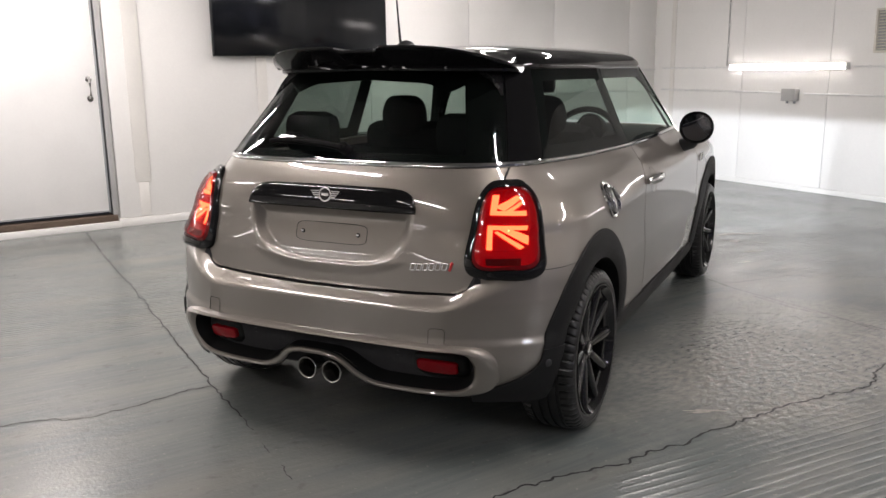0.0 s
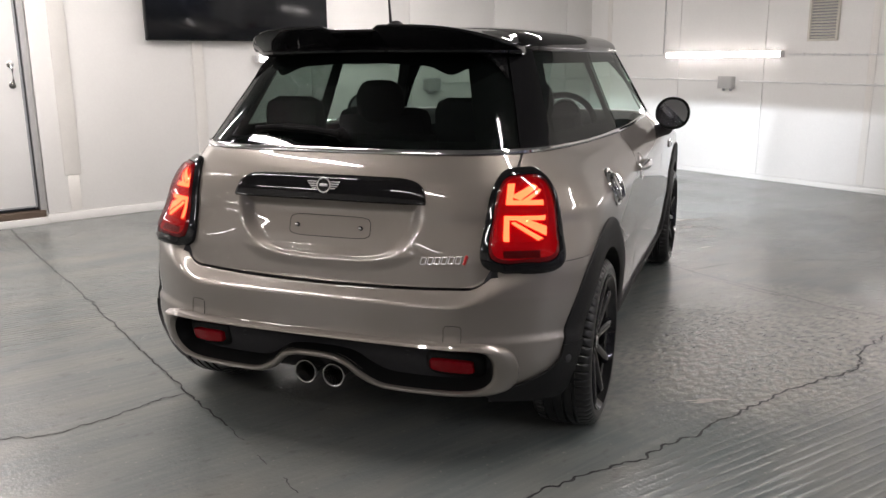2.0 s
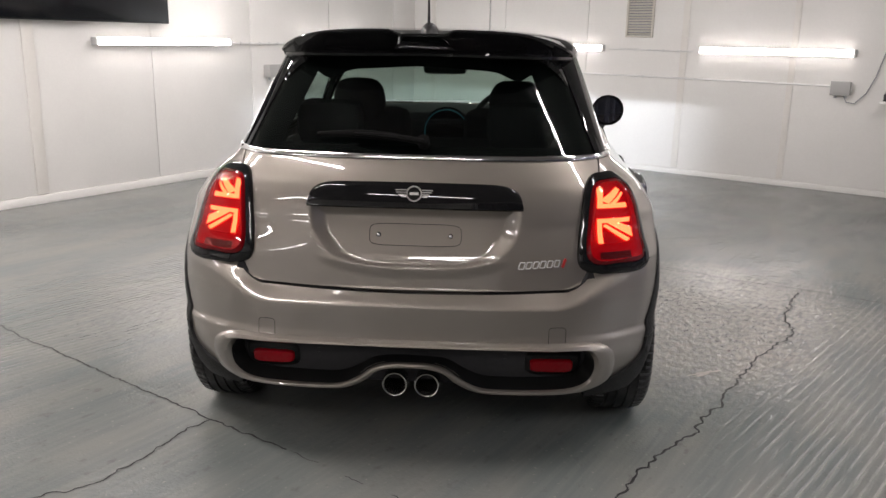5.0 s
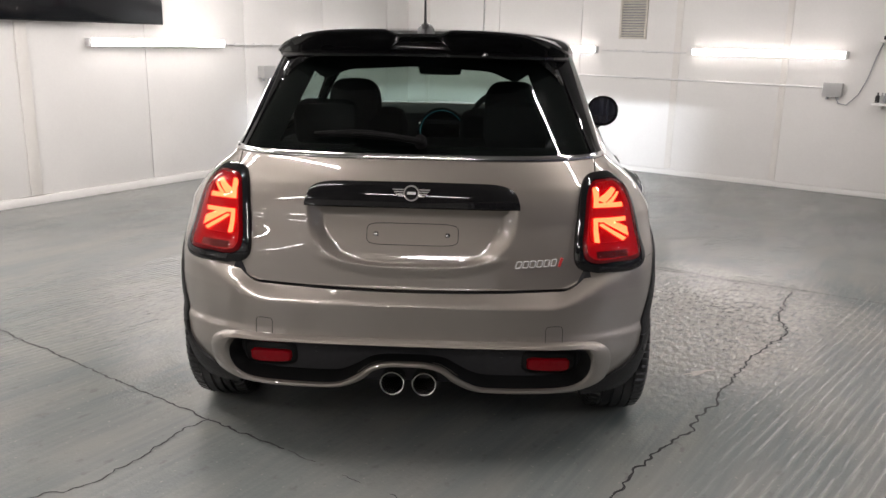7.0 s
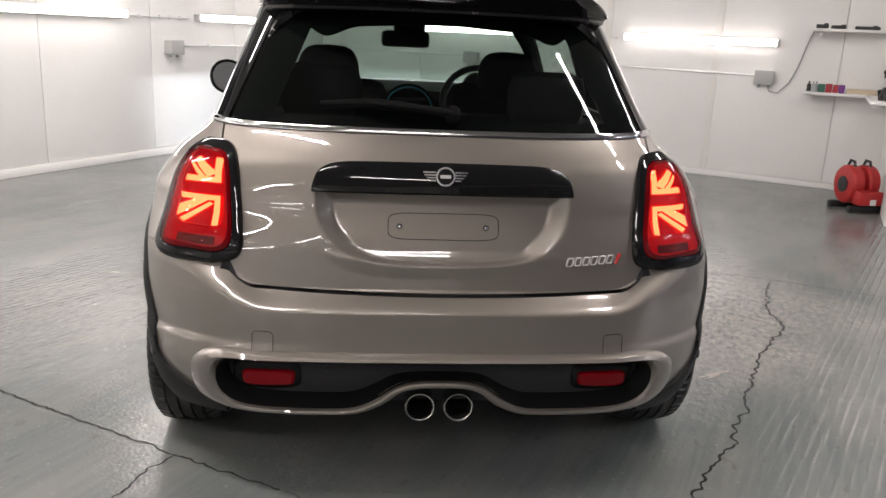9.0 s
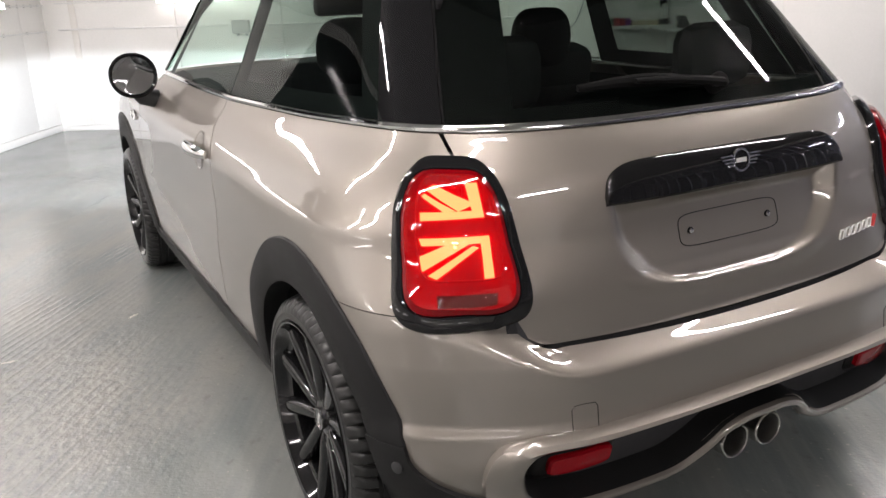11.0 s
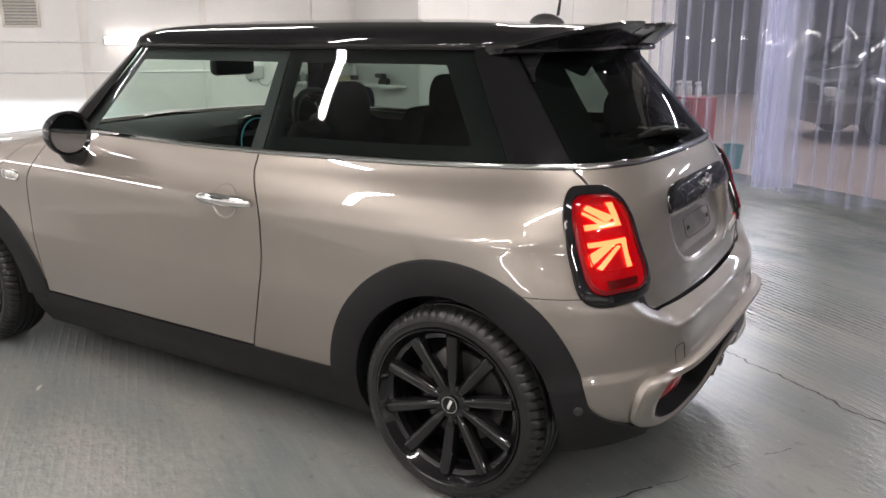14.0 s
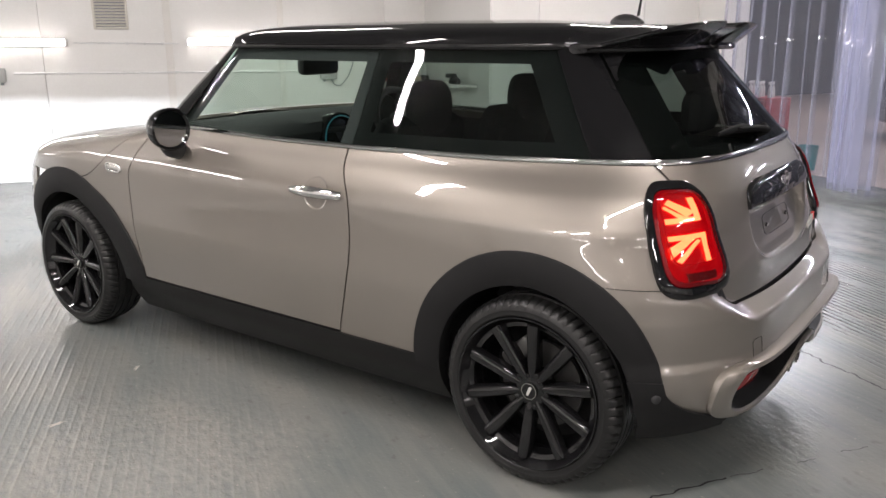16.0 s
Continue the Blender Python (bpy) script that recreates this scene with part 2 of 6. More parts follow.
def floor_material():
    m = bpy.data.materials.new("worn grey floor paint on broomed concrete")
    m.use_nodes = True
    nt = m.node_tree
    b = nt.nodes["Principled BSDF"]
    tc = nt.nodes.new("ShaderNodeTexCoord")

    def noise_at(scale, stretch=(1, 1, 1), detail=5, shift=0.0):
        mp = nt.nodes.new("ShaderNodeMapping")
        mp.inputs["Scale"].default_value = stretch
        mp.inputs["Location"].default_value = (shift, shift * 0.7, 0)
        nt.links.new(tc.outputs["Object"], mp.inputs["Vector"])
        n = nt.nodes.new("ShaderNodeTexNoise")
        n.inputs["Scale"].default_value, n.inputs["Detail"].default_value = scale, detail
        nt.links.new(mp.outputs[0], n.inputs["Vector"])
        return n.outputs["Fac"]

    def ramp(src, stops):
        r = nt.nodes.new("ShaderNodeValToRGB")
        els = r.color_ramp.elements
        while len(els) < len(stops):
            els.new(0.5)
        for e, (p, c) in zip(els, stops):
            e.position, e.color = p, (*c, 1) if len(c) == 3 else (c[0], c[0], c[0], 1)
        nt.links.new(src, r.inputs[0])
        return r.outputs[0]

    def mix(f, a, bb, kind="MIX"):
        n = nt.nodes.new("ShaderNodeMix")
        n.data_type, n.blend_type = "RGBA", kind
        if isinstance(f, float):
            n.inputs["Factor"].default_value = f
        else:
            nt.links.new(f, n.inputs["Factor"])
        for k, v in ((6, a), (7, bb)):
            if isinstance(v, tuple):
                n.inputs[k].default_value = (*v, 1)
            else:
                nt.links.new(v, n.inputs[k])
        return n.outputs[2]

    def maths(op, a, bb):
        n = nt.nodes.new("ShaderNodeMath")
        n.operation = op
        for k, v in ((0, a), (1, bb)):
            if isinstance(v, float):
                n.inputs[k].default_value = v
            else:
                nt.links.new(v, n.inputs[k])
        return n.outputs[0]

    paint_tone = ramp(noise_at(0.7, (1, 1, 1), 2), [(0.3, (0.108, 0.126, 0.124)), (0.55, (0.137, 0.151, 0.146)), (0.75, (0.166, 0.176, 0.165))])
    worn = ramp(noise_at(2.2, (2.2, 0.7, 1), 3, 3.1), [(0.42, (0,)), (0.85, (1,))])
    tone = mix(maths("MULTIPLY", worn, 0.60), paint_tone, (0.245, 0.226, 0.196))
    streak = ramp(noise_at(5.0, (9, 0.35, 1), 3, 1.7), [(0.42, (0,)), (0.66, (1,))])
    tone = mix(maths("MULTIPLY", streak, 0.30), tone, (0.20, 0.197, 0.186))
    speck = ramp(noise_at(48.0, (1, 1, 1), 3, 9.0), [(0.66, (0,)), (0.72, (1,))])
    tone = mix(maths("MULTIPLY", speck, 0.40), tone, (0.30, 0.28, 0.25))
    dark = ramp(noise_at(17.0, (1.3, 0.8, 1), 3, 5.0), [(0.28, (1,)), (0.38, (0,))])
    tone = mix(maths("MULTIPLY", dark, 0.28), tone, (0.07, 0.065, 0.06))

    def spot(u, v, ru, rv):
        """1 inside a soft bay of the floor, where wear and sheen are painted pale."""
        mp = nt.nodes.new("ShaderNodeMapping")
        mp.vector_type = "TEXTURE"
        mp.inputs["Location"].default_value, mp.inputs["Scale"].default_value = (u, v, 0), (ru, rv, 10)
        nt.links.new(tc.outputs["Object"], mp.inputs["Vector"])
        ln = nt.nodes.new("ShaderNodeVectorMath")
        ln.operation = "LENGTH"
        nt.links.new(mp.outputs[0], ln.inputs[0])
        wob = maths("ADD", ln.outputs["Value"], maths("MULTIPLY", maths("SUBTRACT", noise_at(1.8, (1, 1, 1), 5, 6.3), 0.5), 1.1))
        return ramp(wob, [(0.45, (1,)), (1.0, (0,))])

    # the bays' pale tone is worn concrete plus lamp sheen put into the colour
    bay = maths("ADD", spot(0.70, 1.65, 0.85, 1.15), maths("MULTIPLY", spot(-1.75, 0.15, 0.7, 0.8), 0.35))
    bay = maths("MINIMUM", bay, 1.0)
    tone = mix(maths("MULTIPLY", maths("MULTIPLY", bay, ramp(noise_at(26.0, (1.5, 0.8, 1), 4, 2.9), [(0.36, (0.25,)), (0.62, (1,))])), 0.72), tone, (0.33, 0.310, 0.275))
    rough = ramp(noise_at(1.4, (1, 1, 1), 2, 7.0), [(0.3, (0.17,)), (0.7, (0.27,))])
    nt.links.new(maths("MULTIPLY", rough, maths("SUBTRACT", 1.0, maths("MULTIPLY", bay, 0.25))), b.inputs["Roughness"])
    # broom ridges in patches, pits, and a slight swell
    skew = nt.nodes.new("ShaderNodeMapping")
    skew.inputs["Rotation"].default_value = (0, 0, radians(8))
    nt.links.new(tc.outputs["Object"], skew.inputs["Vector"])
    sep = nt.nodes.new("ShaderNodeSeparateXYZ")
    nt.links.new(skew.outputs[0], sep.inputs[0])

    def band_of(lo, hi, soft):
        """1 between two room lines, fading over soft."""
        a, c = nt.nodes.new("ShaderNodeMapRange"), nt.nodes.new("ShaderNodeMapRange")
        for n, p, q in ((a, lo - soft, lo + soft), (c, hi + soft, hi - soft)):
            n.inputs["From Min"].default_value, n.inputs["From Max"].default_value = p, q
            nt.links.new(sep.outputs["X"], n.inputs["Value"])
        return maths("MULTIPLY", a.outputs[0], c.outputs[0])

    patchy = ramp(noise_at(0.9, (1, 0.55, 1), 4, 2.2), [(0.40, (0.10,)), (0.58, (1,))])
    bays = maths("ADD", maths("ADD", band_of(1.03, 2.1, 0.14), maths("MULTIPLY", band_of(-2.6, -1.25, 0.25), 0.38)), 0.07)
    where = maths("MULTIPLY", patchy, bays)
    wave = nt.nodes.new("ShaderNodeTexWave")
    wave.inputs["Scale"].default_value, wave.inputs["Distortion"].default_value = 8.6, 0.8
    wave.inputs["Detail"].default_value, wave.inputs["Detail Scale"].default_value = 3.0, 0.35
    nt.links.new(skew.outputs[0], wave.inputs["Vector"])
    lines = maths("MULTIPLY", maths("POWER", wave.outputs["Fac"], 4.0), ramp(noise_at(6.0, (3.2, 0.35, 1), 4, 8.1), [(0.36, (0.1,)), (0.60, (1,))]))
    # the ridge lines are mixed paler than the floor between them
    crest_tint = maths("MULTIPLY", maths("MULTIPLY", lines, where), 0.30)
    tone = mix(crest_tint, tone, (0.36, 0.345, 0.315))
    nt.links.new(tone, b.inputs["Base Color"])
    ridge = maths("MULTIPLY", maths("ADD", maths("MULTIPLY", maths("SUBTRACT", lines, 0.16), 0.52), maths("MULTIPLY", maths("SUBTRACT", noise_at(9.0, (3.2, 0.30, 1), 4, 4.4), 0.5), 0.22)), where)
    pebble = maths("MULTIPLY", maths("SUBTRACT", noise_at(30.0, (1.2, 0.7, 1), 3, 6.6), 0.5), ramp(noise_at(0.8, (1, 1, 1), 3, 11.0), [(0.40, (0.08,)), (0.66, (0.42,))]))
    grit = maths("MULTIPLY", noise_at(90.0, (1, 1, 1), 1, 3.3), 0.07)
    h = maths("ADD", maths("ADD", ridge, maths("MULTIPLY", pebble, maths("ADD", maths("MULTIPLY", bay, 2.6), 0.6))), grit)
    bp = nt.nodes.new("ShaderNodeBump")
    bp.inputs["Strength"].default_value, bp.inputs["Distance"].default_value = 0.62, 0.019
    nt.links.new(h, bp.inputs["Height"])
    nt.links.new(bp.outputs[0], b.inputs["Normal"])
    return m


M["floor"] = floor_material()
floor.data.materials[0] = M["floor"]


def crack(points, width, seed, keep=1.0, fray=0.02):
    """A jagged dark crack through plan points, as a thin ribbon let into the paint."""
    rnd = random.Random(seed)
    line = []
    for (x0, y0), (x1, y1) in zip(points, points[1:]):
        n = max(2, int(math.hypot(x1 - x0, y1 - y0) / 0.016))
        drift = 0.0
        for k in range(n):
            drift = drift * 0.55 + rnd.uniform(-1, 1) * fray * 0.5
            t = k / n
            e = drift * math.sin(math.pi * t) ** 0.5
            d = Vector((y0 - y1, x1 - x0, 0)).normalized()
            line.append(Vector((x0 + (x1 - x0) * t, y0 + (y1 - y0) * t, 0.0012)) + d * e)
    g = Geo()
    on = True
    for i in range(len(line) - 1):
        if rnd.random() < 0.12:
            on = rnd.random() < keep
        if not on:
            continue
        a, b = line[i], line[i + 1]
        d = Vector((a.y - b.y, b.x - a.x, 0)).normalized()
        w0, w1 = width * (0.45 + 0.55 * abs(math.sin(i * 0.61 + seed))), width * (0.45 + 0.55 * abs(math.sin((i + 1) * 0.61 + seed)))
        g.add([a - d * w0, a + d * w0, b + d * w1, b - d * w1], [(0, 1, 2, 3)])
    ob = part("crack", g, "crack", None, smooth=False)
    ob.parent = floor
    ob.matrix_parent_inverse = ROOM.inverted()
    return tagged(ob, label="dark jagged crack in the concrete")


crack(((2.02, 1.55), (1.94, 1.42), (1.79, 1.09), (1.75, 0.86), (1.45, 0.49), (1.21, 0.11), (1.16, -0.03), (1.06, -0.12), (1.02, -0.25), (0.86, -0.41), (0.735, -0.58), (0.655, -0.71), (0.60, -0.80), (0.47, -0.96), (0.36, -1.2)), 0.0052, 1, 1.0, 0.026)
crack(((-4.2, 1.94), (-3.33, 1.36), (-2.34, 0.74), (-1.46, 0.16), (-1.05, -0.11), (-0.75, -0.31), (-0.56, -0.42), (-0.41, -0.51)), 0.0042, 2, 1.0, 0.016)
crack(((-0.41, -0.51), (-0.12, -0.71), (0.07, -0.83)), 0.0017, 12, 0.6, 0.014)
crack(((-0.75, -0.30), (-0.83, -0.43), (-0.90, -0.64), (-0.97, -0.77), (-1.12, -0.87), (-1.22, -0.98), (-1.5, -1.1)), 0.0037, 3, 1.0, 0.024)
crack(((0.86, 2.40), (1.11, 2.15), (1.37, 1.95), (1.60, 1.86), (1.81, 1.73), (2.1, 1.60), (3.1, 1.0)), 0.0038, 4, 0.75, 0.008)
crack(((0.85, 2.41), (1.04, 2.24), (1.21, 2.12), (1.37, 2.01), (1.51, 1.92), (1.65, 1.82), (1.81, 1.68)), 0.0034, 14, 0.95, 0.005)
crack(((0.98, 2.31), (1.05, 2.43), (1.22, 2.59), (1.32, 2.73)), 0.0022, 15, 0.9, 0.01)
crack(((0.95, 2.33), (1.05, 2.40), (1.255, 2.68), (1.45, 2.77), (2.0, 2.95)), 0.0035, 5, 0.9)
crack(((-4.2, 5.5), (-1.0, 6.6), (1.0, 5.9), (1.9, 5.6)), 0.004, 6, 0.6, 0.02)



def scuff(u, v, length, width, turn, seed):
    """A thin pale patch where the floor paint has come off."""
    rnd = random.Random(seed)
    a, n = radians(turn), 26
    rim = []
    for k in range(n):
        t = math.tau * k / n
        r = 1 + 0.55 * rnd.uniform(-1, 1)
        x, y = length * r * math.cos(t), width * r * math.sin(t) + 0.3 * width * math.sin(3 * x if k else 0)
        rim.append((u + x * math.cos(a) - y * math.sin(a), v + x * math.sin(a) + y * math.cos(a), 0.0014))
    ob = part("paint_scuff", Geo().add(rim + [(u, v, 0.0014)], [(k, (k + 1) % n, n) for k in range(n)]), "bare", None, smooth=False)
    ob.parent = floor
    return tagged(ob, label="pale patch of bare concrete")


M["bare"] = surf("bare pale concrete", (0.27, 0.25, 0.215), 0.5, var=0.25, scale=20)
for i, (u, v, ln, wd, tr) in enumerate(((0.87, 0.86, 0.07, 0.014, 60), (-1.3, 3.8, 0.10, 0.035, 70), (-1.10, 3.62, 0.06, 0.02, 80), (-1.42, 3.5, 0.05, 0.014, 50), (0.55, 0.42, 0.03, 0.010, 30), (-1.22, 3.93, 0.09, 0.02, 55), (-0.80, 3.42, 0.06, 0.012, 60), (-0.62, 3.1, 0.04, 0.010, 75), (-0.95, 3.72, 0.05, 0.012, 40), (-2.05, 0.62, 0.03, 0.010, 20), (-1.75, 1.05, 0.025, 0.008, 70))):
    scuff(u, v, ln, wd, tr, 30 + i)

# ---- tube lamps ----


def tube_lamp(m, length=1.5, label="glowing white batten lamp on the wall", group="wall tube lamps", material="tube"):
    """A batten along x with its tube towards -y."""
    lamp = thing("tube_lamp", label, "lamp", m, group=group)
    part("body", Geo().box((0, -0.026, 0), (length, 0.052, 0.066), 0.006), "lampbody", lamp, "white metal batten")
    arc = [radians(a) for a in range(-65, 66, 10)]
    ends = [[(x, -0.0376 - 0.034 * math.cos(a), 0.034 * math.sin(a)) for a in arc] for x in (-length / 2 + 0.02, length / 2 - 0.02)]
    part("tube", Geo().grid(ends), material, lamp, "glowing white diffuser")
    for s in (-1, 1):
        part("end_cap", Geo().box((s * (length / 2 - 0.011), -0.0375, 0), (0.022, 0.075, 0.069), 0.006), "lampbody", lamp)
    return lamp


def on_back(u, z, out=0.0):
    """A pose on the far wall's face, x along it, -y into the room."""
    return BACK @ Matrix.Translation((u, 0.0 - out, z))


def on_west(v, z, out=0.0):
    return ROOM @ Matrix.Translation((UW + 0.015 + out, v, z)) @ Matrix.Rotation(radians(90), 4, "Z")


for u in (-2.66, -0.09):
    tube_lamp(on_back(u, 1.305, -0.015))
for v in (2.55, 4.95):
    tube_lamp(on_west(v, 1.30))
# added fill: invented lamps on the wall stretches out of view
for v in (-2.6, -5.2):
    tube_lamp(on_west(v, 1.30))
for u in (-2.6, 0.4, 2.6):
    tube_lamp(ROOM @ Matrix.Translation((u, -7.9, 1.3)) @ Matrix.Rotation(radians(180), 4, "Z"))
up = Matrix.Rotation(radians(90), 4, "X")
# the last entry is an unseen extra lamp, added to brighten the door wall
for v, us in ((-5.8, (-0.6,)), (-3.4, (-2.8, 1.75)), (-1.42, (-2.9, -0.75)), (0.45, (-2.55, 1.75)), (2.8, (-3.4, -0.9, 2.2)), (-0.9, (-3.75,))):
    for u in us:
        tube_lamp(ROOM @ Matrix.Translation((u, v, CEIL)) @ up,
                  label="glowing white fluorescent batten lamp under the ceiling", group="ceiling tube lamps", material="ceiltube")

# ---- panels, battens, skirting, door ----


def on_room(ob, parent=None):
    """Lays an object made in room coordinates into the room."""
    if parent is not None:
        ob.parent = parent
        ob.matrix_parent_inverse = parent.matrix_basis.inverted()
    ob.matrix_basis = ROOM
    return ob


def slab(u0, u1, v0, v1, z0, z1, bevel=0.003):
    return Geo().box(((u0 + u1) / 2, (v0 + v1) / 2, (z0 + z1) / 2), (abs(u1 - u0), abs(v1 - v0), abs(z1 - z0)), bevel)


for v0, v1 in ((-7.8, -6.1), (-6.1, -4.9), (-4.9, -3.7), (-3.7, -2.5), (-2.5, DV0 - 0.05), (DV1 + 0.05, 1.25), (1.25, 2.405), (2.405, 3.62), (3.62, 4.83), (4.83, 6.05)):
    on_room(part("panel", slab(UW - 0.016, UW + 0.010, v0 + 0.003, v1 - 0.003, 0.075, CEIL - 0.01), "wall"), wall_west)
on_room(part("panel", slab(UW - 0.016, UW + 0.010, 6.053, 6.62, 0.075, CEIL - 0.01), "wall"), wall_west)
on_room(part("panel", slab(UW - 0.016, UW + 0.010, DV0 - 0.05, DV1 + 0.05, DZ1 + 0.06, CEIL - 0.01), "wall"), wall_west)
for v, w, z0 in ((0.105, 0.13, 0.38), (1.25, 0.10, 0.08), (-3.7, 0.10, 0.08), (-6.1, 0.10, 0.08)):
    on_room(part("batten", slab(UW + 0.0105, UW + 0.022, v - w / 2, v + w / 2, z0, CEIL - 0.02), "batten", label="cream batten over a joint"), wall_west)
on_room(part("batten", slab(UW + 0.0105, UW + 0.018, 0.06, 0.15, 0.085, 0.376), "batten"), wall_west)
skirt = on_room(part("baseboard", slab(UW - 0.01, UW + 0.022, DV1 + 0.04, 6.6, 0.0, 0.072).add(*(lambda g: (g.v, g.f))(slab(UW - 0.01, UW + 0.022, -7.9, DV0 - 0.04, 0.0, 0.072))), "wall"))
tagged(skirt, "white painted skirting board", "baseboard", kind="structure")
kerb = on_room(part("trim_kerb", slab(UW - 0.02, UW + 0.05, DV0 - 0.04, DV1 + 0.04, 0.0, 0.056), "wall"))
tagged(kerb, "white painted door kerb", "trim", kind="structure")


def along_back(geo, name, material, parent=None, label=""):
    ob = part(name, geo, material, None, label)
    if parent is not None:
        ob.parent = parent
        ob.matrix_parent_inverse = parent.matrix_basis.inverted()
    ob.matrix_basis = BACK
    return ob


joints = (-4.75, -4.33, -3.24, -2.135, -1.0, 0.10, 1.20, 1.72)
for x0, x1 in zip(joints, joints[1:]):
    along_back(Geo().box(((x0 + x1) / 2, 0.003, (0.055 + CEIL - 0.01) / 2), (x1 - x0 - 0.006, 0.026, CEIL - 0.065), 0.003), "panel", "wall", wall_north)
for x in (-4.33, -1.0):
    along_back(Geo().box((x, -0.014, CEIL / 2), (0.07, 0.008, CEIL - 0.14), 0.002), "batten", "batten", wall_north)
for x in (0.10,):
    along_back(Geo().box((x, -0.014, CEIL / 2), (0.06, 0.008, CEIL - 0.14), 0.002), "batten", "batten", wall_north)
skirt = along_back(Geo().box((-1.5, -0.008, 0.026), (6.4, 0.02, 0.052), 0.003), "baseboard", "wall")
tagged(skirt, "white painted skirting board", "baseboard", kind="structure")
for u0, u1 in ((1.66, 2.16), (2.16, 3.36), (3.36, 4.04)):
    on_room(part("panel", slab(u0 + 0.003, u1 - 0.003, 4.488, 4.505, 0.03, CEIL - 0.01), "wall"), wall_stub)

# door leaf with pull handle and metal edge
door_leaf = thing("door_1", "closed white flush door with a grey pull handle and metal edging", "door", ROOM, kind="structure")
part("door_panel", slab(UW - 0.06, UW - 0.012, DV0 + 0.012, DV1 - 0.018, 0.140, DZ1 - 0.01), "door", door_leaf, "white door leaf")
part("door_edging", slab(UW - 0.062, UW - 0.008, DV1 - 0.034, DV1 - 0.0175, 0.138, DZ1 - 0.008, 0.001).add(*(lambda g: (g.v, g.f))(slab(UW - 0.062, UW - 0.009, DV0 + 0.012, DV1 - 0.018, 0.1385, 0.152, 0.001))), "grey", door_leaf, "grey metal edging")
part("door_frame", slab(UW - 0.10, UW + 0.006, DV1 - 0.003, DV1 + 0.045, 0.10, DZ1 + 0.05).add(*(lambda g: (g.v, g.f))(slab(UW - 0.10, UW + 0.006, DV0 - 0.045, DV0 + 0.003, 0.10, DZ1 + 0.05))), "boxgrey", door_leaf, "grey door frame")
part("threshold", slab(UW - 0.12, UW + 0.028, DV0 - 0.03, DV1 + 0.03, 0.058, 0.112, 0.006), "wood", door_leaf, "worn dark wooden threshold")
hv = DV1 - 0.095
pull = Geo().tube([(UW - 0.012, hv, 1.11), (UW + 0.03, hv, 1.115), (UW + 0.042, hv, 1.14), (UW + 0.042, hv, 1.24), (UW + 0.03, hv, 1.265), (UW - 0.012, hv, 1.27)], 0.0085, 10)
for z in (1.11, 1.27):
    pull.lathe([(0.026, -0.012), (0.026, -0.006), (0.020, -0.003)], Matrix.Translation((UW, hv, z)) @ Matrix.Rotation(radians(90), 4, "Y"), 20)
part("door_handle", pull, "steel", door_leaf, "grey metal pull handle")

# ---- screen, vent, boxes, pipes ----
tv = thing("television", "large black wall-mounted flat screen, switched off", "television", ROOM)
part("screen", slab(UW + 0.082, UW + 0.101, 0.795, 2.545, 1.468, 2.46, 0.003), "tv", tv, "dark glossy screen")
part("frame", slab(UW + 0.055, UW + 0.092, 0.785, 2.555, 1.456, 2.472, 0.006), "tvframe", tv)
part("bracket", slab(UW + 0.010, UW + 0.056, 1.3, 2.0, 1.7, 2.2, 0.004), "black", tv)

vent = thing("wall_vent", "cream plastic louvred vent on the white wall", "vent", BACK @ Matrix.Translation((-1.51, -0.012, 1.63)))
g = Geo()
for x, z, sx, sz in ((-0.145, 0, 0.024, 0.41), (0.145, 0, 0.024, 0.41), (0, 0.195, 0.31, 0.022), (0, -0.195, 0.31, 0.022)):
    g.box((x, -0.012, z), (sx, 0.026, sz), 0.004)
part("frame", g, "vent", vent)
part("backing", Geo().box((0, -0.002, 0), (0.28, 0.004, 0.38)), "grey", vent)
for k in range(13):
    part("slat", Geo().box((0, 0, 0), (0.268, 0.024, 0.004), 0, Matrix.Translation((0, -0.012, -0.168 + k * 0.028)) @ Matrix.Rotation(radians(35), 4, "X")), "vent", vent)


def junction_box(m):
    box = thing("junction_box", "light grey plastic junction box on the wall", "box", m, group="wall junction boxes")
    part("body", Geo().box((0, -0.045, 0), (0.165, 0.090, 0.125), 0.010), "boxgrey", box)
    part("lid", Geo().box((0, -0.093, 0.0), (0.172, 0.014, 0.132), 0.006), "boxgrey", box)
    for dx in (-0.045, 0.045):
        part("gland", Geo().lathe([(0.014, -0.03), (0.014, 0.0)], Matrix.Translation((dx, -0.045, -0.062)), 12), "grey", box)
    return box


junction_box(on_back(0.57, 0.985, -0.010))
junction_box(on_back(-2.55, 1.012, -0.010))
junction_box(on_west(3.86, 1.015))


def pipe_thing(name, m, path, r, label, material="lampbody"):
    t = thing(name, label, "conduit", m, group="wall conduits")
    part("pipe", Geo().tube(path, r, 10), material, t)
    for i in range(1, 6):
        k = i / 6
        p = Vector(path[0]).lerp(Vector(path[-1]), k)
        part("clip", Geo().box((p.x, p.y + 0.004, p.z), (0.02 + 0.012 * abs(path[0][2] - path[-1][2]), 0.02, 0.03), 0.002), "lampbody", t)


pipe_thing("conduit", BACK, [(-4.5, -0.020, 1.045), (-2.7, -0.020, 1.03)], 0.010, "thin white conduit along the wall")
pipe_thing("conduit", BACK, [(-2.4, -0.020, 1.025), (0.5, -0.020, 1.0)], 0.010, "thin white conduit along the wall")
pipe_thing("conduit", BACK, [(-1.86, -0.020, 1.30), (-0.9, -0.020, 1.29)], 0.008, "thin white conduit between the tubes")
